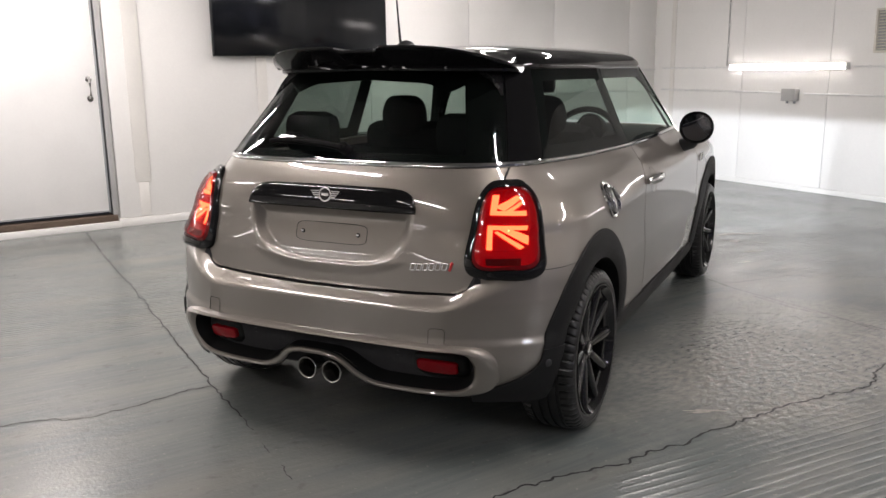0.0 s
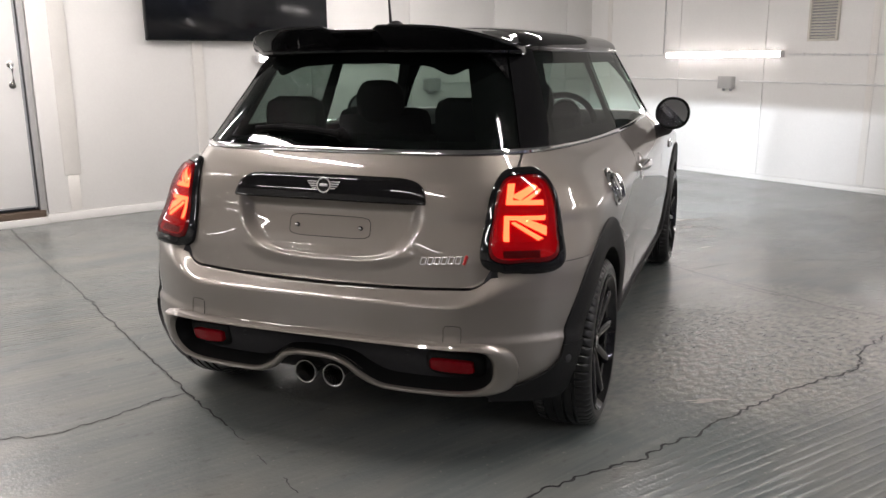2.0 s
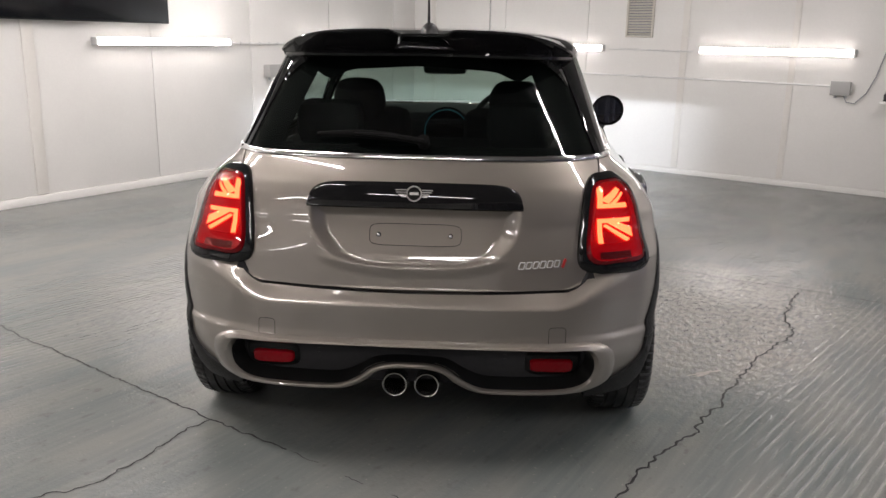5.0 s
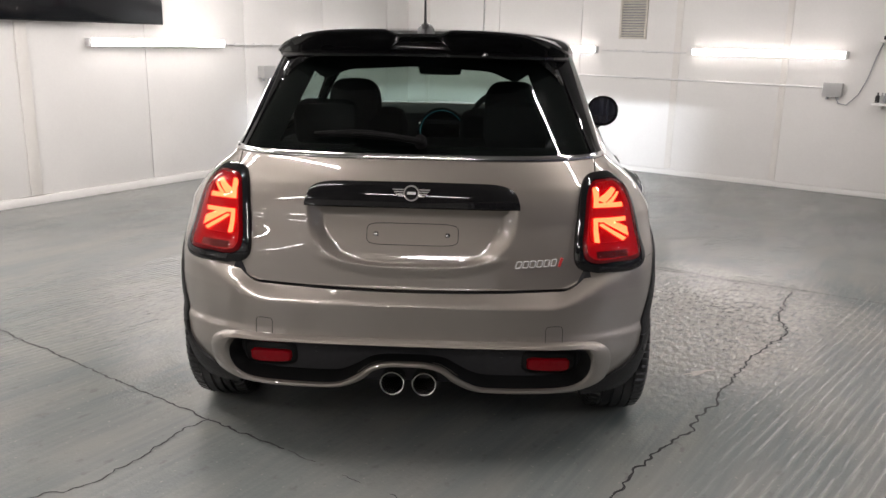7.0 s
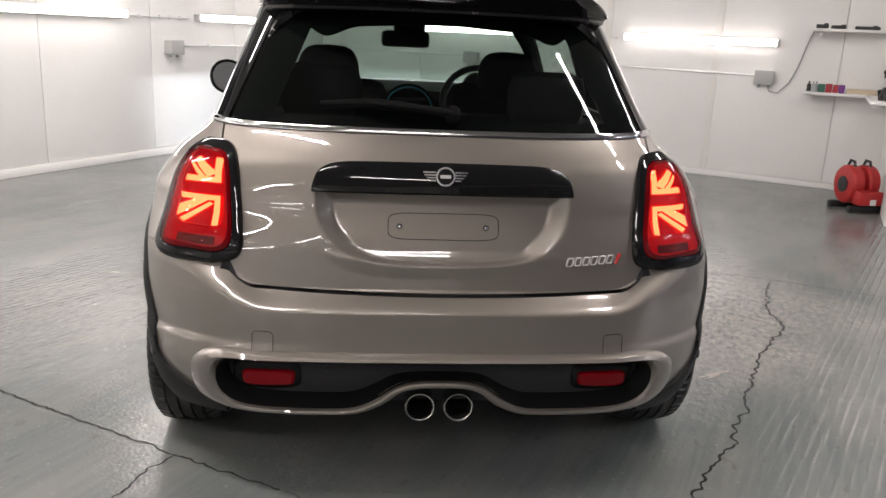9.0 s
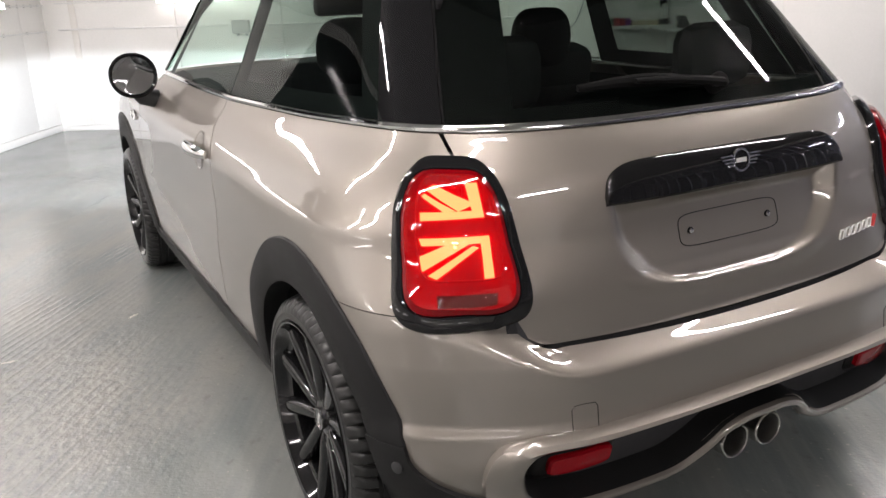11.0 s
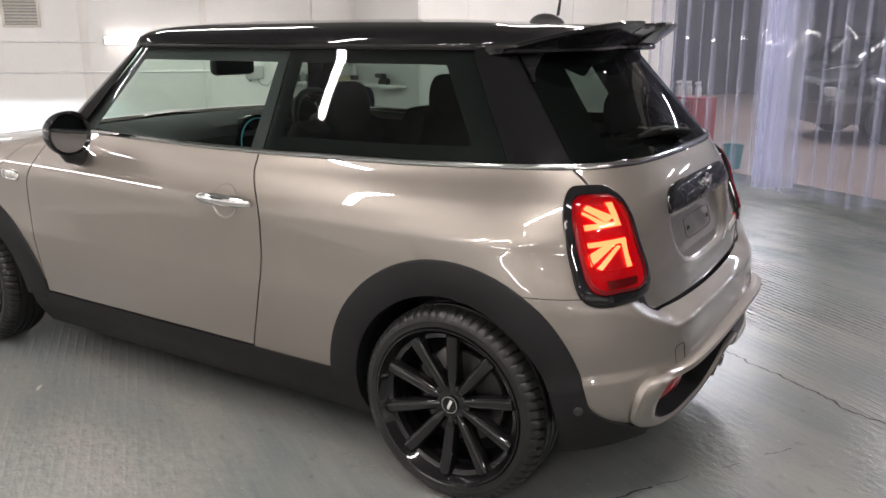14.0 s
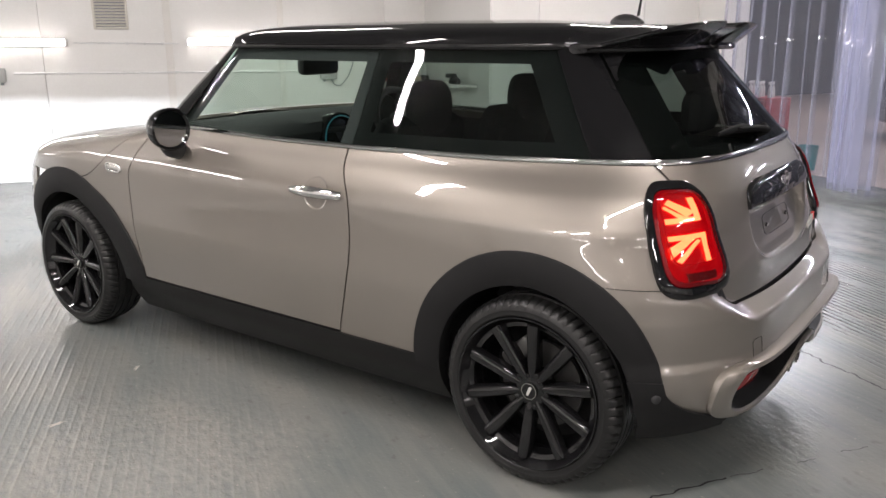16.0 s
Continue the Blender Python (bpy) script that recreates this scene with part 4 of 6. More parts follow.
for s in (1, -1):
    def quarter_map(u, v):
        z = lerp(0.316, 0.986, v)
        return s * lerp(at_x(tail_x(z) + 2 * GAP, z), at_y(door_rear(z), z), u), z
    part("quarter_panel", sheet(quarter_map, 120, 80, keep=lambda x, y, z: off_arch(x, y, z) and (y > 0 or z > 0.6785)), "paint", car)

    def door_front(z):
        return lerp(1.93, 1.962, smooth01(z, 0.32, 0.7)) - 0.11 * smooth01(z, 0.76, 0.99)

    def door_map(u, v):
        z = lerp(0.333, 0.986, v)
        y0 = door_rear(z) + 2 * GAP
        return s * lerp(at_y(y0, z), at_y(door_front(z), z), u), z

    door = part("door", sheet(door_map, 70, 60), "paint", car, "metallic grey-beige side door")

    def bonnet_seam(y):
        return lerp(0.965, 0.735, smooth01(y, 1.88, 2.36))

    def wing_map(u, v):
        y = lerp(1.86, 2.62, u)
        z = lerp(0.316, bonnet_seam(y), v)
        return s * at_y(max(y, door_front(z) + 2 * GAP), z), z
    part("front_wing", sheet(wing_map, 60, 60, keep=off_arch, lip=0.01), "paint", car)
    # door handle in its round bowl
    hz, hy = 0.828, 0.85
    bowl = Geo()
    rows = []
    for r, o in ((0.062, 0.0010), (0.056, -0.001), (0.047, -0.009), (0.03, -0.016), (0.01, -0.019)):
        rows.append([skin(s * at_y(hy + r * 0.95 * math.cos(t), hz + r * math.sin(t)), hz + r * math.sin(t), o + 0.0012) for t in [math.tau * k / 40 for k in range(40)]])
    handle_bowl = part("handle_bowl", bowl.grid(rows, closed=True), "paint", door)
    path = [skin(s * at_y(lerp(0.728, 0.966, k / 16), hz + 0.003), hz + 0.003, 0.006 + 0.020 * math.sin(math.pi * k / 16) ** 0.5) for k in range(17)]
    part("door_handle", Geo().tube(path, [0.0115 + 0.0065 * math.sin(math.pi * k / 16) for k in range(17)], 14, flat=1.15), "chrome", door, "chrome bar handle")
    # side marker set in the wing
    rows = []
    for r, o in ((1.0, -0.003), (1.0, 0.005), (0.92, 0.0085), (0.80, 0.0085), (0.74, 0.004), (0.3, 0.006), (0.01, 0.006)):
        rows.append([skin(s * at_y(2.068 + 0.058 * r * math.copysign(abs(math.cos(t)) ** 0.6, math.cos(t)) + 0.006 * math.sin(t), 0.803 + 0.021 * r * math.sin(t)), 0.803 + 0.021 * r * math.copysign(abs(math.sin(t)) ** 0.7, math.sin(t)), o) for t in [math.tau * k / 40 for k in range(40)]])
    marker_trim = part("side_marker", Geo().grid(rows[:5], closed=True), "chrome", car, "bright side marker trim")
    part("marker_lens", Geo().grid(rows[4:], closed=True), "steel", marker_trim, "pale marker lens")


def bonnet_map(u, v):
    q = 2 * u - 1
    s = 1 if q >= 0 else -1
    A, X, Y = ring(0.84)
    y = float(np.interp(lerp(A[-1], at_y(1.90, 0.84), abs(q)), A, Y))
    z = lerp(bonnet_seam(y) + 0.004, 0.988, v)
    side = smooth01(abs(q), 0.30, 0.62) * (1 - v) ** 0.5
    return s * lerp(lerp(ring(z)[0][-1], at_y(1.90, z), abs(q)), at_y(y, z), side), z


part("bonnet", sheet(bonnet_map, 90, 40), "paint", car, "metallic grey-beige clamshell bonnet")
def off_lamp(x, y, z):
    """Whether a place is clear of the headlight openings in the nose."""
    return not (0.42 < abs(x) < 0.72 and y > 2.8 and 0.55 < z < 0.76)


part("front_bumper", sheet(lambda u, v: ((1 if u >= 0.5 else -1) * lerp(ring(lerp(0.2, 0.733, v))[0][-1], at_y(BASE + 0.30, lerp(0.2, 0.733, v)), abs(2 * u - 1)), lerp(0.2, 0.733, v)), 120, 24, keep=lambda x, y, z: off_arch(x, y, z) and off_lamp(x, y, z)), "paint", car)

# dark inner shell and floor pan
inner = Geo()
for s in (1, -1):
    sheet(lambda u, v: (s * lerp(0, ring(lerp(0.26, 0.975, v))[0][-1], u), lerp(0.26, 0.975, v)), 90, 12, off=-0.05, lip=0, geo=inner,
          keep=lambda x, y, z: min(math.hypot(y, z - ARCH_Z), math.hypot(y - BASE, z - ARCH_Z)) > 0.40 and not (0.38 < abs(x) < 0.76 and y > 2.7 and z > 0.5))
inner.box((0, 1.35, 0.24), (1.20, 3.5, 0.03)).box((0, -0.25, 0.33), (1.0, 0.20, 0.03))
part("inner_shell", inner, "fabric", car, "dark inner lining and floor pan")

# wheel arches, wells, sills, corners
for s in (1, -1):
    for yc, rear in ((0.0, True), (BASE, False)):
        rows, n = [], 70
        d0, d1 = (-1, 164) if rear else (-14, 181)
        for k in range(n + 1):
            t = lerp(d0, d1, k / n)
            th = radians(t)
            flare = 0.0 if rear else 0.105 * smooth01(t, 115, 181)
            r0, r1 = (ARCH_IN, ARCH_OUT) if rear else (0.345, 0.462)
            r0, r1 = r0 + flare * 0.55, r1 + flare
            if rear and t > 90:
                r1 = arch_out(ARCH_Z + r1 * math.sin(th))
            row = []
            for r, o in ((r0 + 0.004, -0.06), (r0, 0.004), (r0 + 0.006, 0.007), (lerp(r0, r1, 0.5), 0.009), (r1 - 0.012, 0.008), (r1 - 0.003, 0.006), (r1, 0.002), (r1, -0.012)):
                y, z = yc + r * math.cos(th), max(0.19, ARCH_Z + r * math.sin(th))
                row.append(skin(s * at_y(y, z), z, o))
            rows.append(row)
        part("arch_cladding", Geo().grid(rows), "clad", car, "textured black plastic wheel arch")
        well = Geo().grid([[Vector((s * x, yc + 0.342 * math.cos(radians(t)), ARCH_Z + 0.342 * math.sin(radians(t)))) for t in range(-6, 187, 8)] for x in (0.48, 0.79)])
        well.add([(s * 0.48, yc + 0.36 * math.cos(radians(t)), ARCH_Z + 0.36 * math.sin(radians(t))) for t in range(-6, 187, 8)], [tuple(range(25))])
        part("wheel_well", well, "inner", car, "dark wheel well")
    part("sill", sheet(lambda u, v: (s * at_y(lerp(0.332, BASE - 0.44, u), lerp(0.165, 0.326, v)), lerp(0.165, 0.326, v)), 50, 12, off=0.007, lip=0.03), "grille", car, "black sill trim")

    def corner_map(u, v):
        z = lerp(0.226, 0.418, v) + 0.022 * (1 - v) * u
        y0 = -math.sqrt(ARCH_IN ** 2 - (z - ARCH_Z) ** 2)
        return s * at_y(lerp(y0, bumper_end(max(z, 0.255)) - 0.005, u), z), z
    corner = part("bumper_corner", sheet(corner_map, 16, 16, off=0.0105, lip=0.02), "clad", car, "textured black bumper corner")
    part("parking_sensor", Geo().lathe([(0.013, 0), (0.013, 0.003), (0.010, 0.0045)], Matrix.Translation(skin(s * at_y(-0.385, 0.372), 0.372, 0.010)) @ Vector((s * 0.82, -0.5, 0)).to_track_quat("Z", "Y").to_matrix().to_4x4(), 20), "black", corner)

# chrome line along the waist
for s in (1, -1):
    rows = []
    for k in range(161):
        row = []
        for z, o in ((0.9875, -0.004), (0.9875, 0.004), (0.992, 0.008), (0.998, 0.008), (1.002, 0.003), (1.002, -0.004)):
            row.append(skin(s * lerp(0.0, at_y(1.78, z), k / 160), z, o))
        rows.append(row)
    part("waist_trim", Geo().grid(rows), "chrome", car, "bright chrome waist line")

# ---- glasshouse ----
Z0, Z1 = 1.003, 1.312


def window(fn, name, material, nu=24, nv=16, off=-0.002, label=""):
    return part(name, sheet(fn, nu, nv, off=off, lip=0.006), material, car, label)


def tail_seam(z):
    """Side edge of the rear window, as y."""
    return lerp(-0.262, -0.010, (z - Z0) / (Z1 - Z0))


def c_line(z):
    return lerp(-0.098, 0.094, (z - Z0) / (Z1 - Z0))


def b_line(z):
    return lerp(0.764, 0.744, (z - Z0) / (Z1 - Z0))


def a_line(z):
    return lerp(1.71, 1.50, (z - Z0) / (Z1 - Z0))


def band(u, v, s, f0, f1, z0=Z0, z1=Z1):
    z = lerp(z0, z1, v)
    return s * lerp(at_y(f0(z), z), at_y(f1(z), z), u), z


window(lambda u, v: ((1 if u >= 0.5 else -1) * abs(2 * u - 1) * at_y(tail_seam(lerp(Z0, Z1, v)) - 0.003, lerp(Z0, Z1, v)), lerp(Z0, Z1, v)), "rear_window", "glassd", 60, 20, label="dark tinted rear window")
frit = Geo()


def frit_low(q):
    """Lower edge of the border's top band, with two lobes."""
    return 1.262 - 0.030 * math.exp(-((q - 0.62) / 0.10) ** 2) + 0.012 * math.exp(-(q / 0.3) ** 2)


sheet(lambda u, v: ((1 if u >= 0.5 else -1) * abs(2 * u - 1) * at_y(tail_seam(lerp(frit_low(abs(2 * u - 1)), Z1, v)) - 0.004, lerp(frit_low(abs(2 * u - 1)), Z1, v)), lerp(frit_low(abs(2 * u - 1)), Z1, v)), 60, 6, off=-0.006, lip=0, geo=frit)
sheet(lambda u, v: ((1 if u >= 0.5 else -1) * abs(2 * u - 1) * at_y(tail_seam(lerp(Z0, 1.03, v)) - 0.004, lerp(Z0, 1.03, v)), lerp(Z0, 1.03, v)), 40, 3, off=-0.006, lip=0, geo=frit)
for s in (1, -1):
    sheet(lambda u, v: band(u, v, s, lambda z: tail_seam(z) - 0.085, lambda z: tail_seam(z) + 0.020), 6, 16, off=-0.009, lip=0, geo=frit)
part("window_border", frit, "inner", car, "black printed window border")
for s in (1, -1):
    window(lambda u, v: band(u, v, s, lambda z: tail_seam(z) + 0.002, lambda z: c_line(z) - 0.001), "rear_pillar", "pillar", 14, 16, off=0.0, label="gloss black pillar")
    window(lambda u, v: band(u, v, s, lambda z: c_line(z) + 0.001, lambda z: b_line(z) - 0.004), "quarter_window", "glassd", label="dark tinted side window")
    window(lambda u, v: band(u, v, s, lambda z: b_line(z) + 0.003, lambda z: a_line(z) - 0.008), "door_window", "glassf", label="lightly tinted door window")
    window(lambda u, v: band(u, v, s, lambda z: a_line(z) - 0.006, lambda z: a_line(z) + 0.12), "front_pillar", "gloss", 8, 16, off=0.004, label="gloss black pillar")
    lining = Geo()
    for f0, f1 in ((lambda z: b_line(z) - 0.05, lambda z: b_line(z) + 0.07 - 0.05 * (z - Z0)), (lambda z: c_line(z) - 0.02, lambda z: c_line(z) + 0.10), (lambda z: a_line(z) - 0.05, lambda z: a_line(z) + 0.05)):
        sheet(lambda u, v: band(u, v, s, f0, f1), 4, 12, off=-0.022, lip=0, geo=lining)
    sheet(lambda u, v: band(u, v, s, c_line, a_line, 1.27, Z1), 20, 4, off=-0.022, lip=0, geo=lining)
    sheet(lambda u, v: band(u, v, s, c_line, b_line, Z0, 1.05), 20, 4, off=-0.022, lip=0, geo=lining)
    part("pillar_lining", lining, "fabric", car, "dark pillar lining")
window(lambda u, v: ((1 if u >= 0.5 else -1) * lerp(ring(lerp(Z0, Z1, v))[0][-1], at_y(a_line(lerp(Z0, Z1, v)) + 0.115, lerp(Z0, Z1, v)), abs(2 * u - 1)), lerp(Z0, Z1, v)), "windscreen", "glassf", 50, 20, label="lightly tinted windscreen")

# roof: rings drawn in from the gutter
rows = []
A, X, Y = ring(1.31)
X, Y = np.interp(np.linspace(0, A[-1], 70), A, X), np.interp(np.linspace(0, A[-1], 70), A, Y)
Y = np.maximum(Y, -0.05)
cy = 0.68
DOME = ((0.985, 1.300), (1.004, 1.304), (1.010, 1.312), (1.008, 1.322), (0.994, 1.342), (0.960, 1.360), (0.90, 1.374), (0.78, 1.387), (0.6, 1.397), (0.4, 1.403), (0.2, 1.406), (0.02, 1.407))
for r, z in DOME:
    half = [(x * r, cy + (y - cy) * r, z) for x, y in zip(X, Y)]
    rows.append(half + [(-x, y, zz) for x, y, zz in half[::-1]])
roof = part("roof", Geo().grid(rows, closed=True), "gloss", car, "gloss black roof")
rows = [[(x * 0.97, cy + (y - cy) * 0.97, 1.312) for x, y in zip(X, Y)] + [(-x * 0.97, cy + (y - cy) * 0.97, 1.312) for x, y in zip(X[::-1], Y[::-1])]]
rows.append([(x * 0.02, cy, 1.335) for x, _, _ in rows[0]])
part("headliner", Geo().grid(rows, closed=True), "boxgrey", car, "grey cloth headliner")
# spoiler over the rear window
edge_t, edge_r = np.arctan2(X, cy - Y), np.hypot(X, cy - Y)


def roof_z(x, y):
    """Height of the roof's skin, from its rings."""
    r = math.hypot(x, cy - y) / float(np.interp(math.atan2(abs(x), cy - y), edge_t, edge_r))
    return float(np.interp(r, [a for a, _ in DOME[::-1]][:-3], [z for _, z in DOME[::-1]][:-3]))


rows = []
for k in range(161):
    x = lerp(-0.514, 0.514, k / 160)
    q = abs(x) / 0.514
    notch = 1 - smooth01(abs(x), 0.066, 0.112)
    ye, ze = -0.290 + 0.240 * q ** 4.6 + 0.026 * notch, 1.389 - 0.068 * q ** 4.4 - 0.013 * notch
    yf = 0.062 - 0.010 * q * q
    zf = max(roof_z(x, yf) + 0.0015, 1.349 - 0.016 * smooth01(q, 0.90, 1.0))
    zf = lerp(zf, 1.318, smooth01(q, 0.93, 1.0))
    mid = lerp(zf, ze, 0.55) - 0.003 * (1 - q ** 4) - 0.014 * notch
    low = 1.309 - 0.006 * q
    yl = ye + lerp(0.098, 0.045, q ** 2)
    rows.append([(x, yf + 0.004, low - 0.012), (x, yf + 0.003, zf - 0.006), (x, yf, zf), (x, lerp(yf, ye, 0.3), lerp(zf, mid, 0.55)), (x, lerp(yf, ye, 0.6), mid), (x, ye + 0.03, ze - 0.001), (x, ye + 0.006, ze + 0.001), (x, ye, ze - 0.003), (x, ye + 0.003, ze - 0.009),
                 (x, lerp(ye, yl, 0.5) + 0.002, lerp(ze, low, 0.5)), (x, yl, lerp(ze, low, 0.88)), (x, yl - 0.003, low + 0.004), (x, yl - 0.001, low - 0.004), (x, yl + 0.008, low - 0.009), (x, yl + 0.03, low - 0.010), (x, yf, low - 0.014)])
k = len(rows[0])
spoiler = part("spoiler", Geo().grid(rows, closed=True).add(rows[0], [tuple(range(k))]).add(rows[-1], [tuple(range(k))[::-1]]), "gloss", car, "gloss black roof spoiler with a notch in its middle")
for s in (1, -1):
    fin = Geo()
    rows = []
    for k in range(13):
        z = lerp(Z1, 1.215, k / 12)
        w = 0.070 * (1 - k / 12) ** 1.6 + 0.004
        y1 = tail_seam(z) - 0.006
        rows.append([skin(s * at_y(y1, z), z, -0.001), skin(s * at_y(y1, z), z, 0.003 * (1 - k / 12) + 0.001), skin(s * at_y(y1 - w, z), z, 0.024 * (1 - k / 12) + 0.002), skin(s * at_y(y1 - w - 0.004, z), z, -0.001)])
    part("spoiler_fin", fin.grid(rows), "gloss", spoiler, "small gloss black side fin")
# aerial
foot = Geo()
rows = [[(0.033 * q * math.cos(t), 0.096 + 0.066 * q * math.sin(t) + 0.010 * h / 0.04, 1.379 + h + 0.10 * 0.078 * q * math.sin(t) * (h < 0.002)) for t in [math.tau * k / 28 for k in range(28)]] for q, h in ((1, 0), (0.98, 0.010), (0.90, 0.020), (0.66, 0.031), (0.40, 0.038), (0.12, 0.041))]
aerial = part("aerial_foot", foot.grid(rows, closed=True), "black", car, "black aerial foot")
part("aerial_mast", Geo().tube([(0, 0.058, 1.412), (0, 0.046, 1.50), (0, 0.032, 1.60)], [0.0055, 0.0035, 0.003], 10), "black", aerial)


def wheel(m):
    """A wheel whose axle runs along local z, outer face at +z; it stands on its tyre."""
    w = thing("wheel", "", "", m)
    prof = [(0.222, -0.095), (0.245, -0.102), (0.276, -0.100), (0.291, -0.088), (0.2945, -0.076)]
    for z in (-0.050, -0.017, 0.017, 0.050):
        prof += [(0.2995, z - 0.0065), (0.2935, z - 0.005), (0.2935, z + 0.005), (0.2995, z + 0.0065)]
    prof += [(0.2945, 0.076), (0.291, 0.088), (0.276, 0.1005), (0.262, 0.1035), (0.259, 0.1022), (0.247, 0.1030), (0.241, 0.0985), (0.228, 0.088)]
    rows = []
    for r, z in prof:
        row = []
        for k in range(320):
            t = math.tau * k / 320 + 0.5 * max(0, abs(z) - 0.05)
            cut = 0.0075 if (k % 5 == 0 and 0.055 < abs(z) < 0.099 and r > 0.27) else 0.0
            row.append(((r - cut) * math.cos(t), (r - cut) * math.sin(t), z))
        rows.append(row)
    blocks = Geo().grid(rows, closed=True)
    part("tyre", blocks, "tyre", w, "black low-profile tyre with a grooved tread")
    rim = Geo().lathe([(0.216, -0.09), (0.205, -0.08), (0.195, 0.0), (0.205, 0.07), (0.226, 0.078), (0.241, 0.097), (0.2405, 0.1050), (0.2360, 0.1040), (0.2315, 0.094), (0.218, 0.074), (0.205, 0.05), (0.19, 0.0), (0.190, -0.08)], None, 72, cap=False)
    part("rim", rim, "alloy", w, "gloss black alloy rim")
    for k in range(10):
        g = Geo()
        rows = []
        for r, hw, zf, zb in ((0.038, 0.0120, 0.066, 0.03), (0.060, 0.0165, 0.073, 0.03), (0.085, 0.0190, 0.076, 0.03), (0.12, 0.0205, 0.080, 0.04), (0.17, 0.0215, 0.087, 0.05), (0.205, 0.0222, 0.092, 0.055), (0.218, 0.0215, 0.092, 0.06), (0.2235, 0.0190, 0.086, 0.06)):
            rows.append([(r, q * hw, zb if abs(q) == 0.9 else zf - 0.021 * d) for q, d in ((-0.9, 1), (-1, 1), (-0.965, 0.74), (-0.87, 0.46), (-0.70, 0.22), (-0.46, 0.07), (-0.2, 0.01), (0.2, 0.01), (0.46, 0.07), (0.70, 0.22), (0.87, 0.46), (0.965, 0.74), (1, 1), (0.9, 1))])
        g.grid(rows)
        t = Matrix.Rotation(math.tau * k / 10, 4, "Z")
        g.v = [tuple(t @ Vector(p)) for p in g.v]
        part("spoke", g, "alloy", w, "rounded gloss black spoke")
    part("hub", Geo().lathe([(0.062, 0.01), (0.060, 0.050), (0.050, 0.064), (0.030, 0.068)], None, 40), "alloy", w)
    part("hub_cap", Geo().lathe([(0.027, 0.060), (0.027, 0.072), (0.0255, 0.0745)], None, 40), "gloss", w, "black hub cap")
    part("cap_ring", Geo().lathe([(0.0238, 0.0735), (0.0238, 0.0762), (0.0262, 0.0762), (0.0262, 0.0735)], None, 40, cap=False), "steel", w)
    part("cap_mark", Geo().box((0, 0, 0.0752), (0.009, 0.030, 0.0014), 0.0004, Matrix.Rotation(0.6, 4, "Z")), "badge", w, "pale bar on the hub cap")
    for k in range(5):
        t = math.tau * (k + 0.25) / 5
        part("wheel_bolt", Geo().lathe([(0.0085, 0.04), (0.0085, 0.066), (0.006, 0.067)], Matrix.Translation((0.054 * math.cos(t), 0.054 * math.sin(t), 0)), 12), "alloy", w)
    part("brake_disc", Geo().lathe([(0.06, -0.02), (0.14, -0.02), (0.14, 0.0), (0.06, 0.0)], None, 40), "iron", w, "grey brake disc")
    part("brake_caliper", Geo().box((0.02, 0.118, 0.01), (0.12, 0.055, 0.06), 0.01, Matrix.Rotation(radians(-80), 4, "Z")), "iron", w)
    part("back_plate", Geo().lathe([(0.02, -0.06), (0.19, -0.06), (0.19, -0.05)], None, 40), "inner", w)
    return w


for s in (1, -1):
    for y in (0.0, BASE):
        turn = Matrix.Rotation(radians(90 * s), 4, "Y")
        w = wheel(Matrix.Translation((s * 0.727, y, 0.300)) @ turn @ Matrix.Rotation(radians((33 if s < 0 else 18) - 13 * (y > 0)), 4, "Z"))
        w.parent = car

# ---- tail lamps ----
LZ, LH = 0.797, 0.150
GLOW = glow("tail lamp strip", (1.0, 0.21, 0.075), 4.2, 0.15)
LENS = glow("tail lamp lens", (0.24, 0.0016, 0.006), 0.55, 0.25)
M["lenscover"] = glass("red lens cover", (0.86, 0.42, 0.40), 0.045, 0.5)
LENS.node_tree.nodes["Principled BSDF"].inputs["Specular IOR Level"].default_value = 0.15


def lamp_place(s, xi, ze, off):
    """A place on a tail lamp: xi runs from its inner edge (-1) to its outer (1), ze upwards."""
    z = LZ + LH * ze
    a0 = at_x(lerp(0.522, 0.544, (ze + 1) / 2), z)
    a1 = at_y(lerp(-0.350, -0.245, (ze + 1) / 2), z)
    return skin(s * lerp(a0, a1, -0.04 + 0.94 * (xi + 1) / 2), z, off)


def lamp_rim(t, k=5.0):
    c, d = math.cos(t), math.sin(t)
    return math.copysign(abs(c) ** (2 / k), c), math.copysign(abs(d) ** (2 / k), d)


def lamp_strip(s, outline, off, n=8):
    """A glowing bar: a quadrilateral of the lamp's plane, laid on the lens."""
    (ax, az), (bx, bz), (cx, cz), (dx, dz) = outline
    rows = []
    for j in range(3):
        v = j / 2
        rows.append([lamp_place(s, lerp(lerp(ax, bx, i / n), lerp(dx, cx, i / n), v), lerp(lerp(az, bz, i / n), lerp(dz, cz, i / n), v), off) for i in range(n + 1)])
    g = Geo().grid(rows)
    low = [[lamp_place(s, lerp(lerp(ax, bx, i / n), lerp(dx, cx, i / n), v), lerp(lerp(az, bz, i / n), lerp(dz, cz, i / n), v), off - 0.003) for i in range(n + 1)] for v in (0, 1)]
    g.grid([rows[0], low[0]]).grid([rows[2], low[1]]).grid([[rows[0][0], rows[1][0], rows[2][0]], [low[0][0], rows[1][0], low[1][0]]])
    return g


